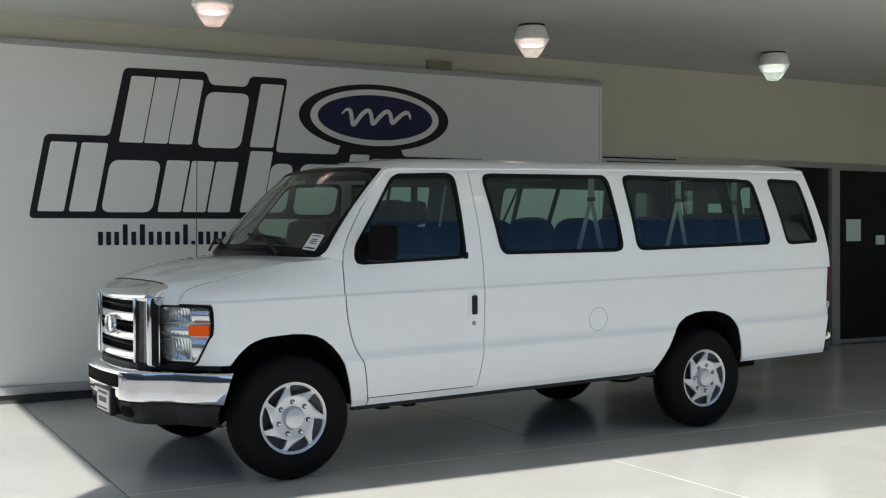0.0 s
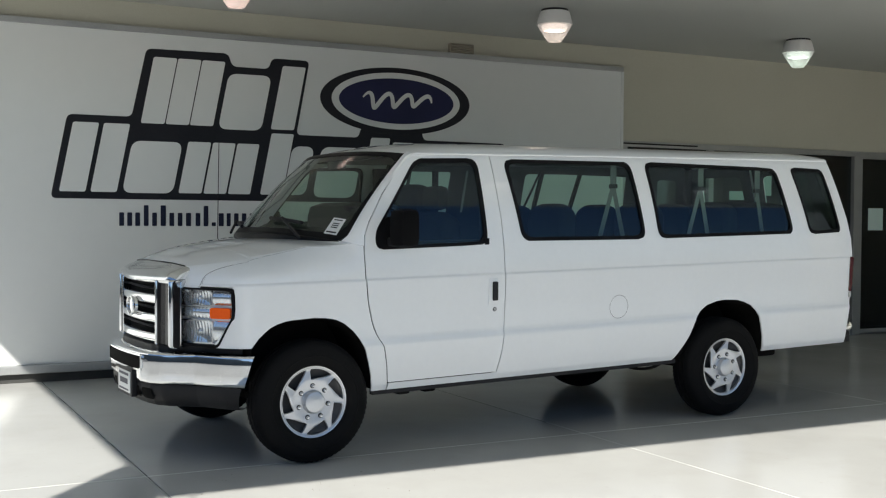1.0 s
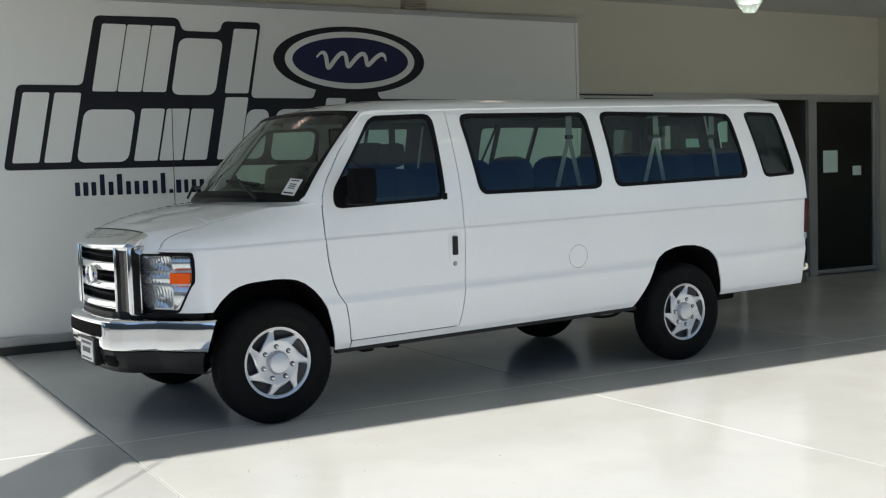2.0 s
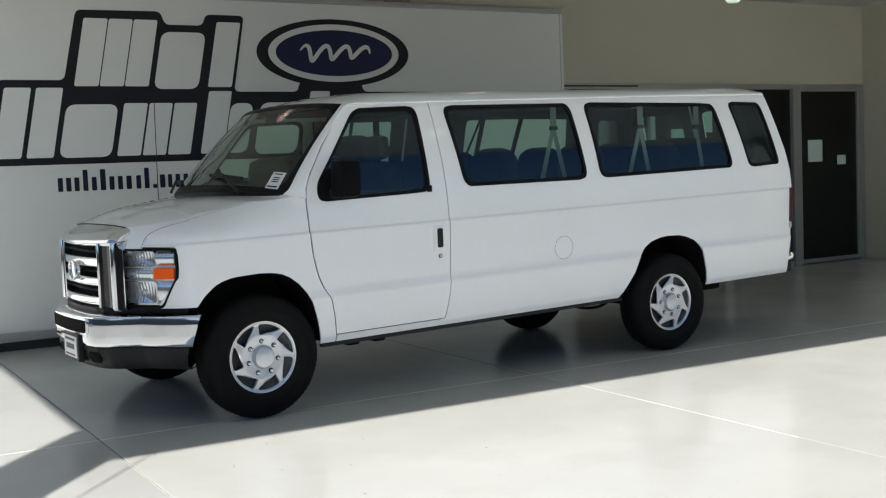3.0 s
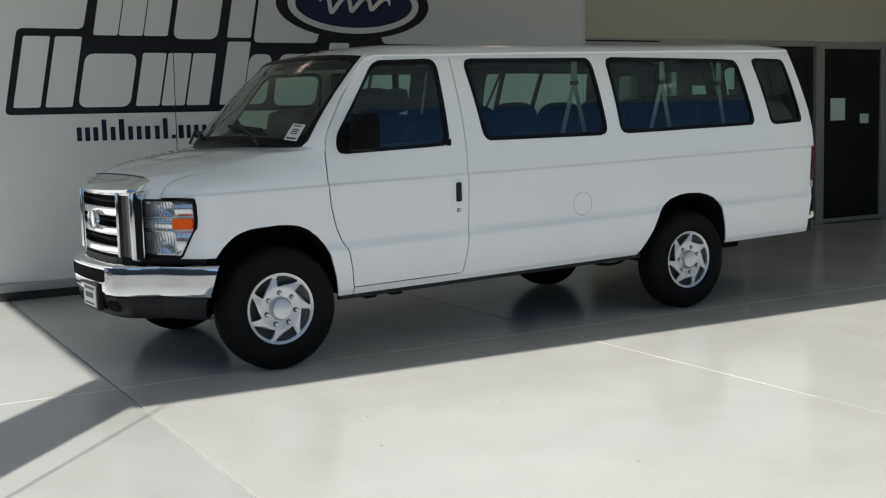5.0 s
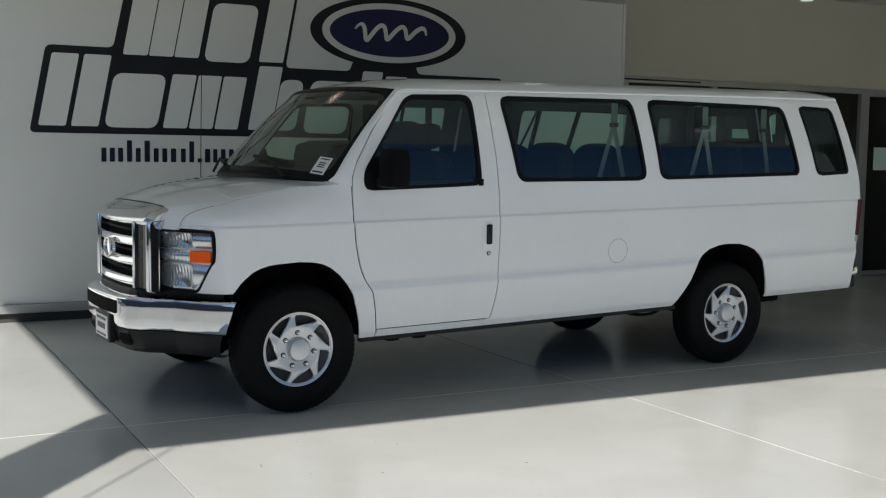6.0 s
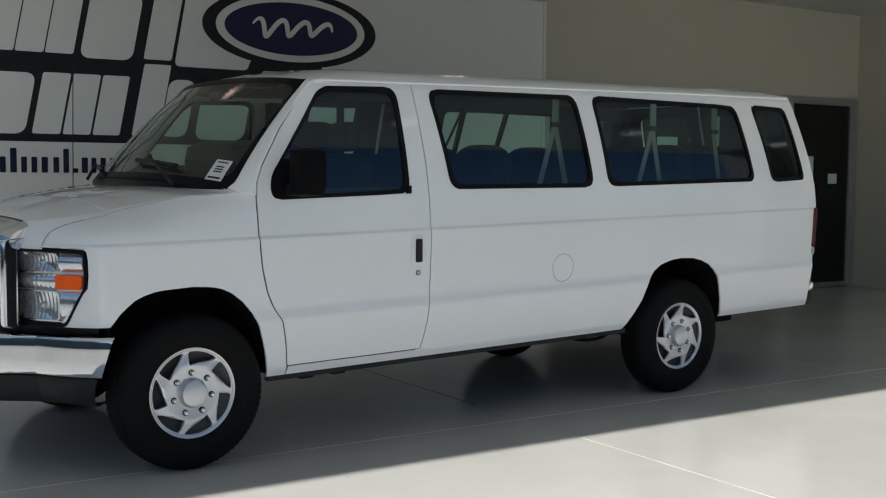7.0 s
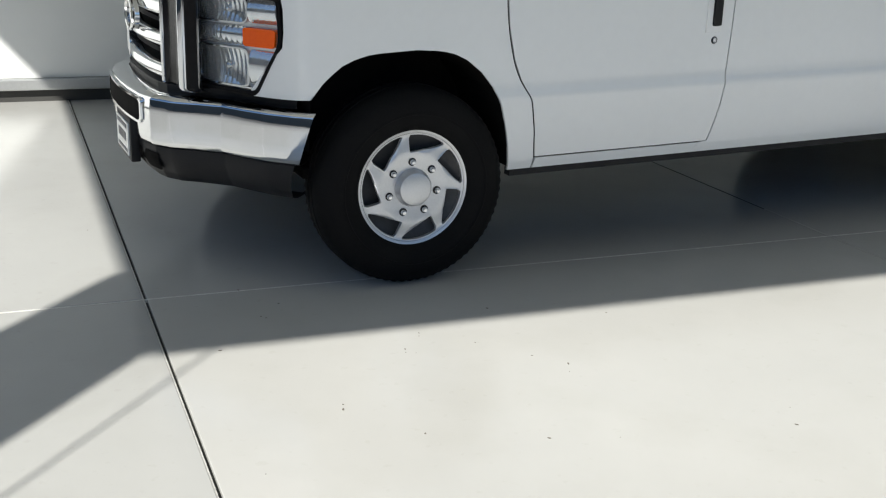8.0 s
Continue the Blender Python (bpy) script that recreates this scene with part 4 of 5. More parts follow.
# ---- underbody and arches ----
part("floor_pan", boxed(-0.40, 4.85, 0.12, 1.88, 0.43, 0.47), under, van, "dark underbody", rake=True, smooth=0)
part("engine_bay", boxed(-0.40, 0.25, 0.35, 1.65, 0.47, 1.10), under, van, rake=True, smooth=0)
for outline in (arch_f, arch_r):
    inner = [p for p in outline if p[1] > 0.39 and p[0] > -0.5]
    inner = [(inner[0][0], 0.55)] + inner if outline is arch_f else inner
    for flip in (False, True):
        b = grid(bmesh.new(), [[(x, max(y, prof(z) + 0.010), z) for x, z in inner] for y in (0.012, 0.20, 0.42)])
        b2 = bmesh.new()
        b2.faces.new([b2.verts.new((x, 0.42, z)) for x, z in inner])
        me = bpy.data.meshes.new("tmp")
        b2.to_mesh(me)
        b.from_mesh(me)
        bpy.data.meshes.remove(me)
        b2.free()
        part("wheel_arch", mirrored(b) if flip else b, under, van, "black arch liner", rake=True)
part("sill_strip", boxed(0.44, 3.02, 0.066, 0.11, 0.378, 0.408), plastic, van, rake=True, smooth=0)
for x in (0.0, 3.505):
    part("axle", tube(bmesh.new(), [(x, 0.2, 0.385), (x, 1.8, 0.385)], 0.06, 10), under, van)
part("exhaust", tube(bmesh.new(), [(0.9, 0.55, 0.44), (2.3, 0.5, 0.45), (2.9, 0.45, 0.46)], 0.04, 10), under, van)
for x0 in (0.70, 0.90):
    part("frame_bracket", boxed(x0, x0 + 0.09, 0.20, 0.30, 0.335, 0.40, bevel=0.015), under, van, rake=True)
part("brake_line", tube(bmesh.new(), smooth_line([(2.55, 0.16, 0.43), (2.66, 0.15, 0.362), (2.86, 0.14, 0.350), (3.02, 0.14, 0.42)], 6), 0.012, 6), under, van, rake=True)
# back of the van
def back_at(y, z, o=0.0):
    return (float(np.interp(z, [0.42, 1.1, 1.3, 1.94], [4.89, 4.93, 4.92, 4.765])) - o, y, z)


back_panes = [rounded([(y0, 1.36), (y0 + 0.58, 1.36), (y0 + 0.56, 1.84), (y0 + 0.02, 1.84)], 0.06, 4) for y0 in (0.32, 1.10)]
for y0, y1, hole in ((0.16, 0.996, back_panes[0]), (1.004, 1.84, back_panes[1])):
    back_door = part("rear_door", Region([(y0, 0.42), (y1, 0.42), (y1, 1.94), (y0, 1.94)], [hole]).build(back_at, 0.2, 0.1, 0.02), paint, van, "white rear door with a glass pane", rake=True)
    part("door_lining", Region([(y0 + 0.01, 0.9), (y1 - 0.01, 0.9), (y1 - 0.01, 1.92), (y0 + 0.01, 1.92)], [[(y0 + 0.42 + (y - y0 - 0.42) * 0.95, 1.60 + (z - 1.60) * 0.95) for y, z in hole]]).build(back_at, 0.2, 0.1, 0.004, off=0.03), lining, back_door, "dark inner lining", rake=True)
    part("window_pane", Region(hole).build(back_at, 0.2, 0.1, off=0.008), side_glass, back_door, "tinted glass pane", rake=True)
part("rear_bumper", boxed(4.90, 5.03, 0.075, 1.925, 0.500, 0.575, bevel=0.025), satin_chrome, van, "chrome rear step bumper", rake=True)
part("bumper_skirt", boxed(4.885, 4.985, 0.065, 1.935, 0.405, 0.502, bevel=0.02), plastic, van, "black skirt under the rear bumper", rake=True)
# the rear doors' dark gap, put in as a solid black strip
part("rear_strip", boxed(4.905, 4.955, 0.05, 0.14, 0.56, 1.22, bevel=0.008), plastic, van, "black strip standing in for the shaded rear door gap", rake=True)
part("spring_hanger", boxed(3.88, 4.20, 0.16, 0.34, 0.338, 0.425, bevel=0.025), under, van, rake=True)
part("exhaust_tail", tube(bmesh.new(), [(3.6, 0.62, 0.40), (4.0, 0.52, 0.39), (4.22, 0.42, 0.37)], 0.035, 10), under, van, rake=True)
tl = Region(rounded([(4.882, 0.84), (4.915, 0.84), (4.935, 1.13), (4.892, 1.13)], 0.012)).build(side, 0.02, 0.05, 0.05, off=-0.006)
tail = part("tail_lamp", tl, red_mat, van, "red tail lamp", rake=True)
part("reverse_lens", Region(rounded([(4.882, 0.79), (4.913, 0.79), (4.915, 0.836), (4.884, 0.836)], 0.006)).build(side, 0.02, 0.05, 0.04, off=-0.005), alu, tail, "grey reverse lens", rake=True)

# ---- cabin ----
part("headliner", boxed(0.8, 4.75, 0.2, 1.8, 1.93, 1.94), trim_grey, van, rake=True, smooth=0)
drows = []
for k in range(25):
    lead = screen(0.05 + 0.90 * k / 24, 0.0)
    drows.append([lead + Vector((0.03, 0, -0.03)), Vector((lead.x + 0.10, lead.y, 1.42)), Vector((0.46, lead.y, 1.488)), Vector((0.56, lead.y, 1.481)), Vector((0.62, lead.y, 1.40)), Vector((0.64, lead.y, 1.10))])
part("dashboard", grid(bmesh.new(), drows), plastic, van, "dark dashboard", rake=True, smooth=50)
part("instrument_hood", boxed(0.30, 0.66, 0.17, 0.86, 1.28, 1.62, bevel=0.10), plastic, van, "black instrument hood", rake=True)
part("steering_wheel", tube(bmesh.new(), [(0.72 + 0.09 * math.sin(a), 0.50 + 0.19 * math.cos(a), 1.42 + 0.17 * math.sin(a)) for a in (2 * math.pi * k / 28 for k in range(28))], 0.016, 8, True), plastic, van, rake=True)


def cushion(x0, x1, y0, y1, z0, z1):
    """An upright pad with a domed top and soft edges."""
    cy, cz = (y0 + y1) / 2, (z0 + z1) / 2
    outline = rounded([(y0, z0), (y1, z0), (y1, z1 - 0.05), (y0 + (y1 - y0) * 0.72, z1), (y0 + (y1 - y0) * 0.28, z1), (y0, z1 - 0.05)], 0.12, 4)
    loops = []
    for f, inset in ((0.0, 0.05), (0.12, 0.016), (0.3, 0.0), (0.7, 0.0), (0.88, 0.016), (1.0, 0.05)):
        ky, kz = 1 - 2 * inset / (y1 - y0), 1 - 2 * inset / (z1 - z0)
        loops.append([(x0 + (x1 - x0) * f, cy + (y - cy) * ky, cz + (z - cz) * kz) for y, z in outline])
    b = grid(bmesh.new(), [loop + loop[:1] for loop in loops])
    bmesh.ops.remove_doubles(b, verts=b.verts[:], dist=1e-5)
    for x in (x0, x1):
        b.faces.new([v for v in b.verts if abs(v.co.x - x) < 1e-6])
    bmesh.ops.recalc_face_normals(b, faces=b.faces[:])
    return b


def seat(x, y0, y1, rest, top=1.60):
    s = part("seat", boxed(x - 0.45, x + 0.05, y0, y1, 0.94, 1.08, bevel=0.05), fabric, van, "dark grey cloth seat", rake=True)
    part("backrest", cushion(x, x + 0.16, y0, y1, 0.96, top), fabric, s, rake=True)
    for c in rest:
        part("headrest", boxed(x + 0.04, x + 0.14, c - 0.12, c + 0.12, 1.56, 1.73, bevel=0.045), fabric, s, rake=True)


seat(1.06, 0.22, 0.78, (0.5,), 1.55)
seat(1.42, 1.20, 1.76, (), 1.765)
for x in (2.10, 2.95, 3.75):
    seat(x, 0.28, 0.76, (), 1.60)
    seat(x, 0.80, 1.28, (), 1.59)
seat(4.45, 0.28, 1.72, (), 1.60)

for door, flip in ((door_l, False), (door_r, True)):
    m = mirrored if flip else (lambda b: b)
    part("door_card", m(boxed(0.48, 1.36, 0.075, 0.13, 0.6, 1.36 if not flip else 1.42, bevel=0.015)), plastic, door, "dark inner door panel", rake=True)
    part("pillar_trim", m(boxed(1.33, 1.56, 0.17, 0.21, 0.9, 1.90, bevel=0.012)), plastic, van, "dark pillar trim", rake=True)
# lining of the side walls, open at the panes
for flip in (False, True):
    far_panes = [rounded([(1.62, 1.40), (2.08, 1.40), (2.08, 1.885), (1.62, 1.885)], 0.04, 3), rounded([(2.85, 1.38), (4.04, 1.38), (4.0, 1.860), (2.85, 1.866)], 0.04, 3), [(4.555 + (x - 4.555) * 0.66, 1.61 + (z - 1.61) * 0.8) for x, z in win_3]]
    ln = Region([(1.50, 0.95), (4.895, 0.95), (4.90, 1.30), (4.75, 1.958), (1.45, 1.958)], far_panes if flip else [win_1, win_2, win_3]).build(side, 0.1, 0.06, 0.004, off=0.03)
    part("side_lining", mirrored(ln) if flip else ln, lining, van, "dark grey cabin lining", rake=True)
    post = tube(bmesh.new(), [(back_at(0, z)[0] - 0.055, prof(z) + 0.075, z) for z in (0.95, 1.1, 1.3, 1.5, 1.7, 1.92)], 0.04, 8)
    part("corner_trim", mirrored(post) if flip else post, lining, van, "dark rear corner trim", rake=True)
# seat belts: a shoulder strap from the side wall that parts in two
for x, z, legs in ((2.54, 1.78, (2.43, 2.66)), (3.42, 1.71, (3.31, 3.53)), (4.04, 1.69, (4.14,))):
    zz = z - RAKE * x if x < 3 else z
    belt = part("belt_strap", boxed(x - 0.028, x + 0.028, 0.235, 0.24, zz, 1.90), belt_web, van, "grey seat belt", rake=True, smooth=0)
    part("belt_guide", boxed(x - 0.033, x + 0.033, 0.225, 0.25, zz - 0.02, zz + 0.012, bevel=0.005), plastic, belt, rake=True)
    for lx in legs:
        b = bmesh.new()
        vs = [b.verts.new(p) for p in ((x - 0.02, 0.24, zz), (x + 0.02, 0.24, zz), (lx + 0.022, 0.26, zz - 0.40), (lx - 0.022, 0.26, zz - 0.40))]
        b.faces.new(vs)
        bmesh.ops.solidify(b, geom=b.faces[:], thickness=0.002)
        part("belt_leg", b, belt_web, belt, rake=True, smooth=0)


def slat(x0, z0, x1, z1, y, width, depth):
    """A flat upright bar that leans along the van."""
    b = bmesh.new()
    return prism(b, [(x0 - width / 2, z0), (x0 + width / 2, z0), (x1 + width / 2, z1), (x1 - width / 2, z1)], y, y + depth)


part("front_belt", slat(1.212, 1.545, 1.262, 1.83, 0.25, 0.014, 0.006), belt_web, van, "grey front seat belt", rake=True, smooth=0)
# a dark strap slants down across the far windows
part("far_belt", tube(bmesh.new(), [(2.951, 1.74, 1.89), (2.733, 1.74, 1.50)], 0.010, 6), seal, van, "dark seat belt strap", rake=True)
part("mirror_inside", boxed(0.60, 0.63, 0.86, 1.12, 1.865, 1.925, bevel=0.01), plastic, van, "inside mirror", rake=True)


def wiper(u0, u1, v0, v1, pu):
    w = part("wiper", tube(bmesh.new(), [screen(u0, v0) + Vector((-0.02, 0, 0.02)), screen((u0 + u1) / 2, (v0 + v1) / 2) + Vector((-0.022, 0, 0.022)), screen(u1, v1) + Vector((-0.02, 0, 0.02))], 0.013, 6), plastic, van, "black windscreen wiper", rake=True)
    part("wiper_arm", tube(bmesh.new(), [screen(pu, -0.06) + Vector((-0.03, 0, 0.03)), screen((u0 + u1) / 2, (v0 + v1) / 2) + Vector((-0.035, 0, 0.035))], 0.010, 6), plastic, w, rake=True)


wiper(0.185, 0.385, 0.10, 0.13, 0.145)
wiper(0.60, 0.92, 0.03, 0.12, 0.66)
part("aerial", tube(bmesh.new(), [(0.03, 1.85, 1.36), (0.035, 1.85, 1.80), (0.04, 1.85, 2.10)], 0.003, 6), plastic, van, "thin whip aerial", rake=True)

# door handle, lock, fuel flap, mirror
part("door_handle", boxed(1.312, 1.352, -0.016, 0.012, 0.945, 1.075, bevel=0.010), plastic, door_l, "black pull handle", rake=True)
part("handle_recess", boxed(1.284, 1.36, -0.0012, 0.006, 0.92, 1.095, bevel=0.001), paint, door_l, rake=True)
part("lock_ring", lathe(bmesh.new(), [(0.0105, -0.002), (0.0145, -0.001), (0.016, 0.004)], (1.333, 0.003, 0.887), "y", 16), grey_plastic, door_l, "dark ring round the lock", rake=True)
part("lock", lathe(bmesh.new(), [(0.0, -0.0025), (0.008, -0.0025), (0.010, 0.004)], (1.333, 0.003, 0.887), "y", 16), chrome, door_l, "round key lock", rake=True)
part("fuel_flap_seam", tube(bmesh.new(), [(2.415 + 0.084 * math.cos(a), prof(0.85 + 0.084 * math.sin(a)) + 0.001, 0.845 + 0.084 * math.sin(a)) for a in (2 * math.pi * k / 40 for k in range(40))], 0.0018, 5, True), wheel_dark, panel_l, "round fuel flap seam", rake=True)
for door, flip in ((door_l, False), (door_r, True)):
    m = mirrored if flip else (lambda b: b)
    mirror = part("door_mirror", m(boxed(0.49, 0.635, -0.22, -0.03, 1.33, 1.575, bevel=0.055)), mirror_black, door, "black door mirror", rake=True)
    part("mirror_arm", m(boxed(0.52, 0.60, -0.06, 0.06, 1.335, 1.39, bevel=0.015)), plastic, mirror, rake=True)
    part("mirror_glass", m(boxed(0.620, 0.6345, -0.185, -0.07, 1.375, 1.53, bevel=0.001)), chrome, mirror, "mirror glass", rake=True)
    sail = Region(rounded([(0.455, 1.328), (0.64, 1.332), (0.62, 1.50), (0.53, 1.53), (0.452, 1.43)], 0.03, 3)).build(side, 0.05, 0.04, 0.006, off=-0.001)
    part("mirror_sail", m(sail), seal, door, "black mirror base panel", rake=True)
    part("window_tab", m(boxed(1.262, 1.298, 0.018, 0.04, 1.325, 1.37, bevel=0.006)), seal, door, rake=True)
for flip in (False, True):
    rail = tube(bmesh.new(), [(0.74, 0.172, 1.925), (0.80, 0.163, 1.94), (2.0, 0.162, 1.942), (3.6, 0.163, 1.942), (4.755, 0.166, 1.935)], 0.008, 6)
    part("drip_rail", mirrored(rail) if flip else rail, paint, van, rake=True)
# upright dividers in the far windows
part("window_divider", boxed(1.925, 1.965, 1.84, 1.88, 1.34, 1.90), seal, panel_r, rake=True, smooth=0)
for x0, x1 in ((2.897, 3.06), (3.28, 3.49)):
    part("window_divider", slat(x0, 1.34, x1, 1.90, 1.845, 0.032, 0.03), seal, panel_r, rake=True, smooth=0)

# ---- sign board on the wall ----
BY, LEANX = 4.33, 0.195
board = empty("sign_board", label="large white wall sign with black lettering blocks and a blue oval", category="sign")
part("panel", boxed(-4.58, 5.50, BY, WALL, 0.165, 3.27), board_white, board, smooth=0)
part("top_trim", boxed(-4.58, 5.52, BY - 0.025, WALL, 3.27, 3.325, bevel=0.004), alu, board, "grey metal top trim")
part("side_trim", boxed(5.50, 5.535, BY - 0.012, WALL, 0.1, 3.27, bevel=0.003), board_white, board)
part("base_rail", boxed(-4.58, 5.50, BY - 0.05, BY - 0.001, 0.085, 0.165, bevel=0.012), alu, board, "pale metal base rail")
# the recess's shade is put into the colour of this filler
part("base_gap", boxed(-4.58, 5.50, BY + 0.01, WALL, 0.0, 0.1), trim_grey, board, "dark strip standing in for the shaded recess under the sign", smooth=0)


def slanted(x, w, z0, z1, r=0.02):
    d = LEANX * (z1 - z0)
    return rounded([(x, z0), (x + w, z0), (x + w + d, z1), (x + d, z1)], r, 3 if r < 0.05 else 10)


outline = [(-0.92, 1.69), (-0.77, 2.47), (-0.185, 2.47), (-0.045, 3.125), (0.755, 3.135), (0.79, 3.01), (1.17, 3.01), (1.20, 3.12), (1.60, 3.12), (1.462, 2.365), (2.15, 2.365), (2.17, 2.47), (2.88, 2.47), (2.90, 2.365), (3.92, 2.365), (3.79, 1.69)]
part("backing_shape", prism(bmesh.new(), rounded(outline, 0.055, 4), BY - 0.005, BY), board_black, board, "black outline shape", smooth=0)
# plain bars, and rounded blocks between them
for x, w, z0, z1 in ((-0.10, 0.225, 2.415, 3.05), (0.136, 0.225, 2.415, 3.05), (0.372, 0.228, 2.415, 3.05), (1.19, 0.245, 2.41, 3.05),
                     (-0.845, 0.235, 1.755, 2.40), (-0.565, 0.24, 1.755, 2.40), (0.26, 0.225, 1.755, 2.255), (0.505, 0.225, 1.755, 2.255), (0.75, 0.225, 1.755, 2.255),
                     (1.08, 0.235, 1.755, 2.37), (2.17, 0.22, 1.755, 2.37), (2.43, 0.24, 1.755, 2.33), (3.23, 0.215, 1.755, 2.25), (3.475, 0.215, 1.755, 2.25)):
    part("block_bar", prism(bmesh.new(), slanted(x, w, z0, z1), BY - 0.009, BY - 0.004), board_white, board, "white bar", smooth=0)
for x, w, z0, z1, r in ((0.65, 0.44, 2.39, 2.94, 0.09), (-0.275, 0.48, 1.75, 2.245, 0.09), (1.325, 0.235, 1.755, 2.25, 0.09), (1.635, 0.46, 1.735, 2.255, 0.10), (2.71, 0.47, 1.745, 2.255, 0.09)):
    part("round_block", prism(bmesh.new(), slanted(x, w, z0, z1, r), BY - 0.009, BY - 0.004), board_white, board, "white rounded block", smooth=0)


def ellipse(cx, cz, a, b, n=72):
    return [(cx + a * math.cos(2 * math.pi * k / n), cz + b * math.sin(2 * math.pi * k / n)) for k in range(n)]


part("oval_border", prism(bmesh.new(), ellipse(2.59, 2.765, 0.872, 0.352), BY - 0.0065, BY - 0.001), board_black, board, "black oval border", smooth=0)
part("oval_ring", prism(bmesh.new(), ellipse(2.59, 2.765, 0.748, 0.298), BY - 0.0105, BY - 0.006), board_white, board, "white oval ring", smooth=0)
part("oval_field", prism(bmesh.new(), ellipse(2.59, 2.765, 0.668, 0.238), BY - 0.0145, BY - 0.010), board_blue, board, "deep blue oval field", smooth=0)
# plain wavy ribbon in the oval
line = [Vector((2.19 + 0.80 * k / 80 + 0.03 * math.sin(7 * math.pi * k / 80), 2.755 + 0.030 * k / 80 + (0.085 - 0.035 * k / 80) * math.sin(7 * math.pi * k / 80 + 0.4))) for k in range(81)]
upper, lower = [], []
for k, p in enumerate(line):
    way = (line[min(k + 1, 80)] - line[max(k - 1, 0)]).normalized()
    half = 0.022 * min(1.0, 0.35 + 0.1 * min(k, 80 - k))
    upper.append(tuple(p + Vector((-way.y, way.x)) * half))
    lower.append(tuple(p - Vector((-way.y, way.x)) * half))
rb = bmesh.new()
for k in range(80):
    prism(rb, [lower[k], lower[k + 1], upper[k + 1], upper[k]], BY - 0.0185, BY - 0.014)
part("oval_ribbon", rb, board_white, board, "plain white wavy ribbon", smooth=0)
for x, w, tall in ((-0.30, 0.045, 0), (-0.225, 0.045, 0), (-0.15, 0.045, 0), (-0.07, 0.045, 1), (0.01, 0.045, 0), (0.09, 0.05, 1), (0.175, 0.045, 0), (0.255, 0.045, 0), (0.335, 0.05, 0), (0.43, 0.045, 0), (0.51, 0.045, 1),
                   (0.59, 0.04, -1), (0.66, 0.05, 0), (0.74, 0.04, 0), (0.815, 0.045, 0), (0.895, 0.045, 0), (0.975, 0.045, 0), (1.05, 0.045, 0), (1.125, 0.045, 0)):
    part("small_bar", prism(bmesh.new(), rounded([(x, 1.437), (x + w, 1.437), (x + w, (1.475, 1.565, 1.635)[tall + 1]), (x, (1.475, 1.565, 1.635)[tall + 1])], 0.008, 2), BY - 0.004, BY), board_navy, board, "navy bar", smooth=0)

vent = empty("wall_vent", label="small brownish louvred wall vent above the sign", category="vent")
part("housing", boxed(3.22, 3.51, WALL - 0.06, WALL, 3.33, 3.43, bevel=0.006), vent_brown, vent)
for k in range(3):
    part("slat", boxed(3.235, 3.495, WALL - 0.085, WALL - 0.058, 3.345 + 0.027 * k, 3.357 + 0.027 * k, bevel=0.002), vent_brown, vent)


def ceiling_lamp(x, y, tint, power):
    lamp = empty("ceiling_lamp", pose(x, y, CEIL), label="white ceiling lamp with a glowing tapered glass", category="lamp", group="canopy ceiling lamps")
    part("base_plate", lathe(bmesh.new(), [(0.0, 0.0), (0.13, 0.0), (0.13, -0.02), (0.0, -0.02)], (0, 0, 0), "z", 24), plastic, lamp, "dark base plate")
    part("housing", lathe(bmesh.new(), [(0.0, -0.02), (0.135, -0.02), (0.145, -0.03), (0.172, -0.13), (0.176, -0.145), (0.165, -0.15), (0.0, -0.15)], (0, 0, 0), "z", 32), lamp_white, lamp, "white housing")
    glass = part("glass", lathe(bmesh.new(), [(0.165, -0.15), (0.16, -0.165), (0.145, -0.19), (0.146, -0.193), (0.12, -0.23), (0.121, -0.233), (0.075, -0.30), (0.066, -0.31), (0.0, -0.312)], (0, 0, 0), "z", 24), lamp_glass("lamp_prismatic_glass", tint), lamp, "ribbed prismatic glass", smooth=12)
    glass.visible_shadow = False
    # bright reflector ring and arc tube behind the glass
    part("reflector_ring", lathe(bmesh.new(), [(0.055, -0.158), (0.118, -0.158), (0.128, -0.168), (0.118, -0.205), (0.098, -0.205)], (0, 0, 0), "z", 24), glow("lamp_reflector_glow", tint, 0.8 * power), glass, "lit reflector ring")
    part("arc_tube", lathe(bmesh.new(), [(0.0, -0.155), (0.03, -0.165), (0.062, -0.19), (0.064, -0.20), (0.05, -0.212), (0.0, -0.216)], (0, 0, 0), "z", 16), glow("arc_tube_glow", tint, 4.0 * power), glass, "bright arc tube")
    return lamp


# one row behind the van, and one between the van and the open front
for x, y, tint in ((0.28, 2.54, (1.0, 0.80, 0.75)), (3.52, 2.73, (1.0, 0.88, 0.82)), (6.87, 2.89, (0.90, 1.0, 0.94)), (0.25, -2.45, (1.0, 0.95, 0.9)), (3.55, -2.40, (1.0, 0.95, 0.9)), (6.60, -2.45, (1.0, 0.95, 0.9)), (9.70, -2.85, (1.0, 0.95, 0.9))):
    ceiling_lamp(x, y, tint, 1.0 if y > 0 else 0.7)

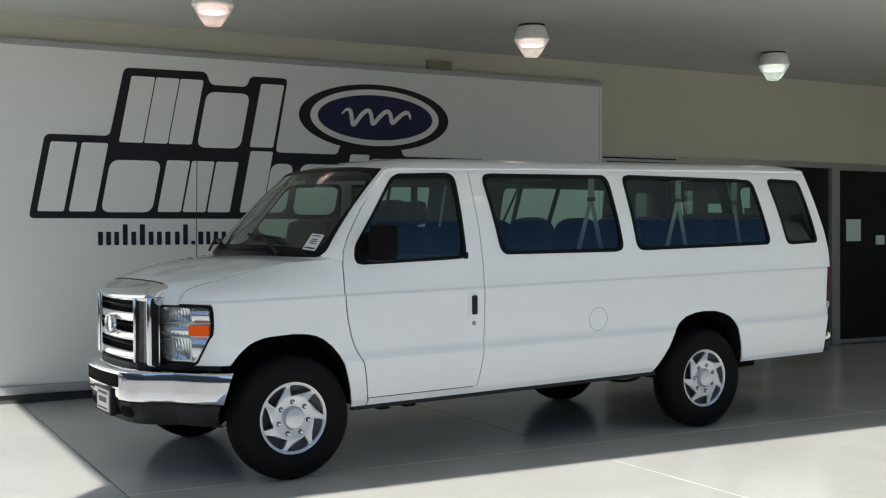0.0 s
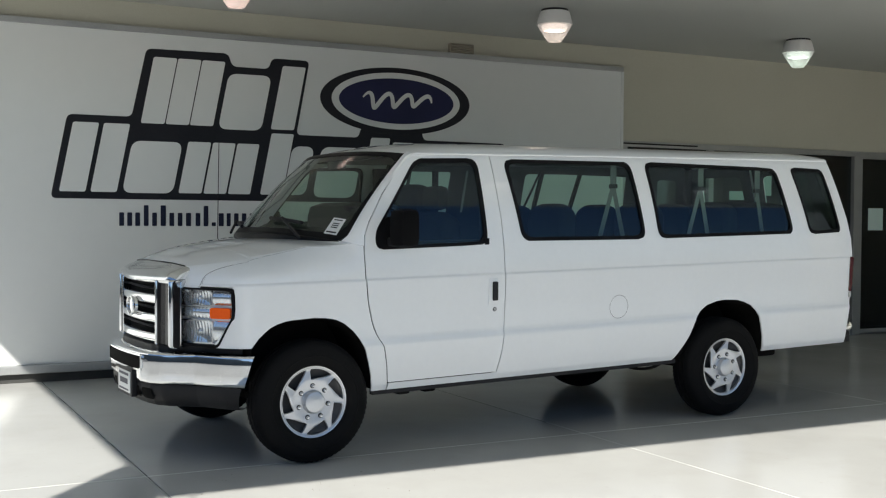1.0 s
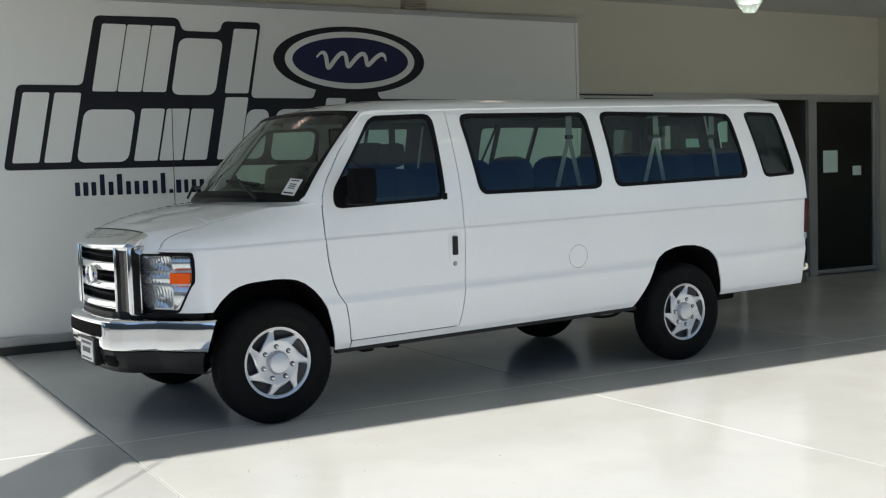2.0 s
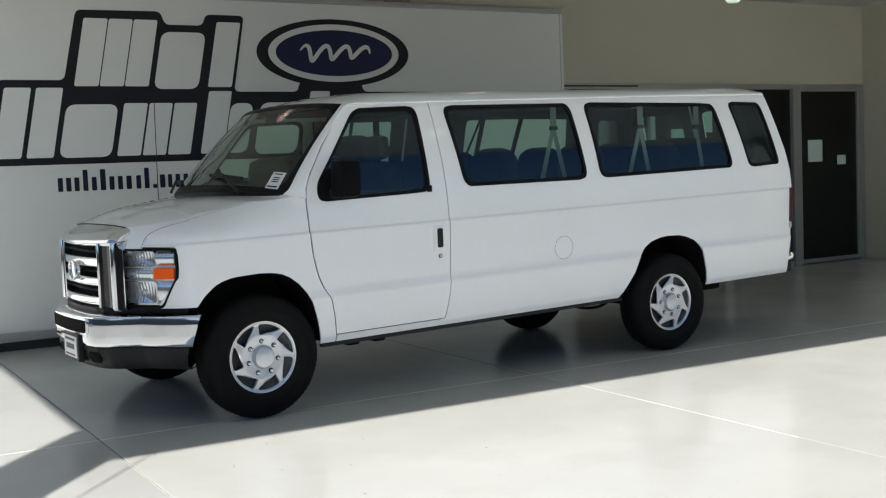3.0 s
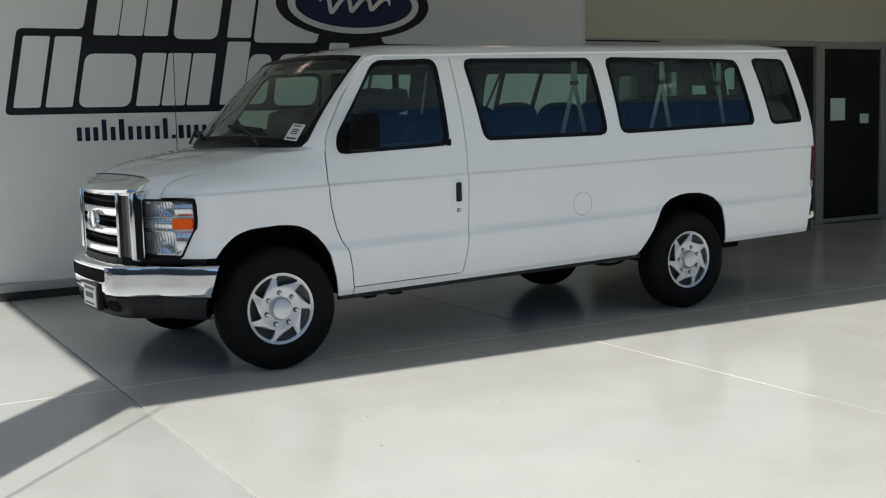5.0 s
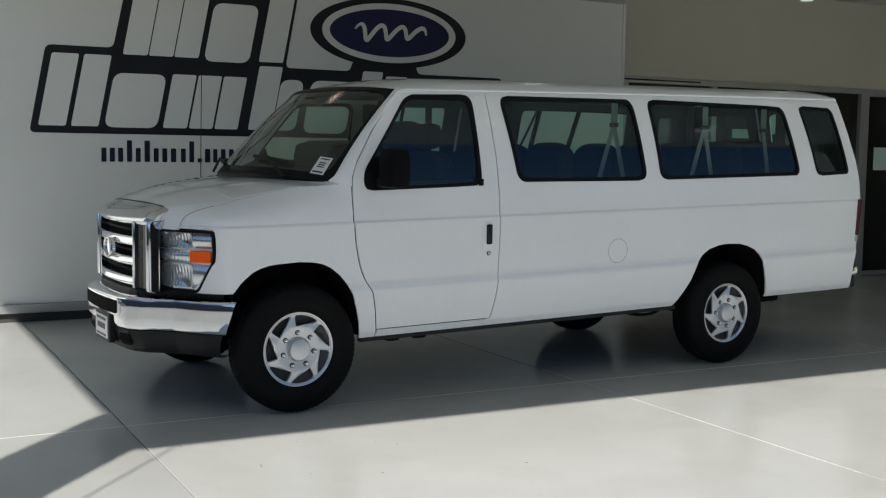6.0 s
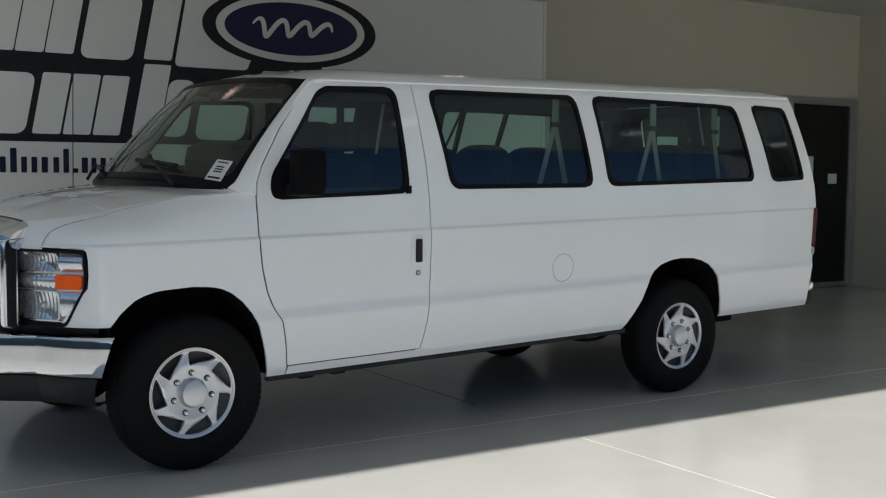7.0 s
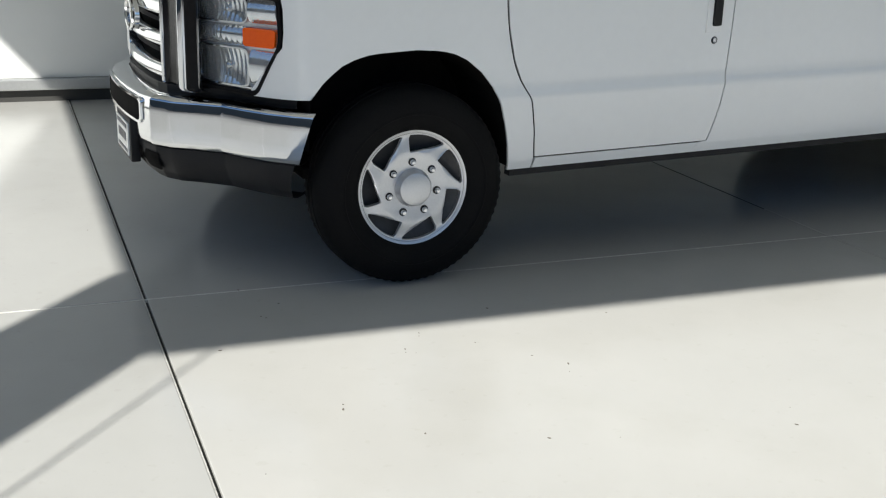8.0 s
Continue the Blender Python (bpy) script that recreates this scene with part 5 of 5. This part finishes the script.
# ---- floor slabs, joints and litter, last ----
floor_ob = thing("floor", boxed(-10.4, 14.5, -16.8, 4.4, -0.03, -0.012), dark_joint, 0, label="pale sealed concrete slab floor with joints", category="floor", kind="structure")
xs = [-10.3, -7.2, -4.1, -1.0, 2.09, 5.19, 8.29, 11.39, 14.49]
ys = [-16.8, -12.6, -8.35, -4.12, 0.11, 4.38]
for i in range(len(xs) - 1):
    for j in range(len(ys) - 1):
        g = 0.005
        ga, gb = (0.007 if abs(x + 1.0) < 0.01 else g for x in (xs[i], xs[i + 1]))
        part("slab", boxed(xs[i] + ga, xs[i + 1] - gb, ys[j] + g, ys[j + 1] - g, -0.02, 0.0, bevel=0.003), concrete if xs[i] > -1.5 else darker_concrete, floor_ob, smooth=0)
for x in xs[1:-1]:
    if abs(x + 1.0) > 0.01:
        # filler tone steps at the canopy's shadow edge, y -0.44: shade in the colour
        part("joint", boxed(x - 0.0036, x + 0.0036, -0.44, 0.6, -0.012, -0.0015), concrete, floor_ob, "joint filler toned down for wear and shade", smooth=0)
        part("joint", boxed(x - 0.0048, x + 0.0048, 0.605, 4.36, -0.012, -0.0008), dark_joint if x < 3 else concrete, floor_ob, "joint filler toned down for wear and shade", smooth=0)
        part("joint", boxed(x - 0.0046, x + 0.0046, -2.35, -0.445, -0.012, -0.0008), sealant if x < 3 else concrete, floor_ob, "pale joint filler", smooth=0)
        part("joint", boxed(x - 0.0045, x + 0.0045, -16.7, -2.355, -0.012, -0.0008), concrete, floor_ob, "joint filler toned down for wear and shade", smooth=0)
    else:
        part("joint", boxed(x - 0.0068, x - 0.0030, -16.7, 4.36, -0.012, -0.0015), sealant, floor_ob, "pale joint filler", smooth=0)
for y in ys[1:-1]:
    part("joint", boxed(-10.2, 14.4, y - 0.0047, y + 0.0047, -0.012, -0.0008), sealant, floor_ob, "pale joint filler", smooth=0)
rnd = random.Random(5)
lb = bmesh.new()
for x, y in ((-0.277, -0.601), (0.178, -0.897), (0.645, -1.424), (-0.613, -0.933), (-0.177, -0.484), (-0.548, -0.042), (-0.63, -0.168), (-0.94, -1.259), (-1.068, 1.125), (-0.46, -1.193), (-0.649, 0.149), (-0.853, -0.406), (-0.644, -0.149), (0.157, -0.342), (-0.188, -0.511), (-0.287, -0.631), (-0.255, -0.643), (-0.031, -0.63), (0.098, -0.796), (0.148, -0.956),
             (0.554, -0.531), (0.583, -1.525), (0.048, -1.41), (-0.624, -0.965), (-0.144, -1.342), (2.001, -1.038), (1.067, -2.843), (0.43, -2.765), (0.102, -2.519), (-0.345, -1.848)):
    p = VAN @ Vector((x, y, 0))
    r = 0.002 + 0.003 * rnd.random()
    bmesh.ops.create_icosphere(lb, subdivisions=1, radius=r, matrix=Matrix.LocRotScale((p.x, p.y, 0.002), Euler((0, 0, rnd.random() * 6)), (1.0 + rnd.random(), 0.7, 0.3)))
thing("litter", lb, grit, label="tiny dark bits of grit on the concrete", category="litter", kind="stuff")
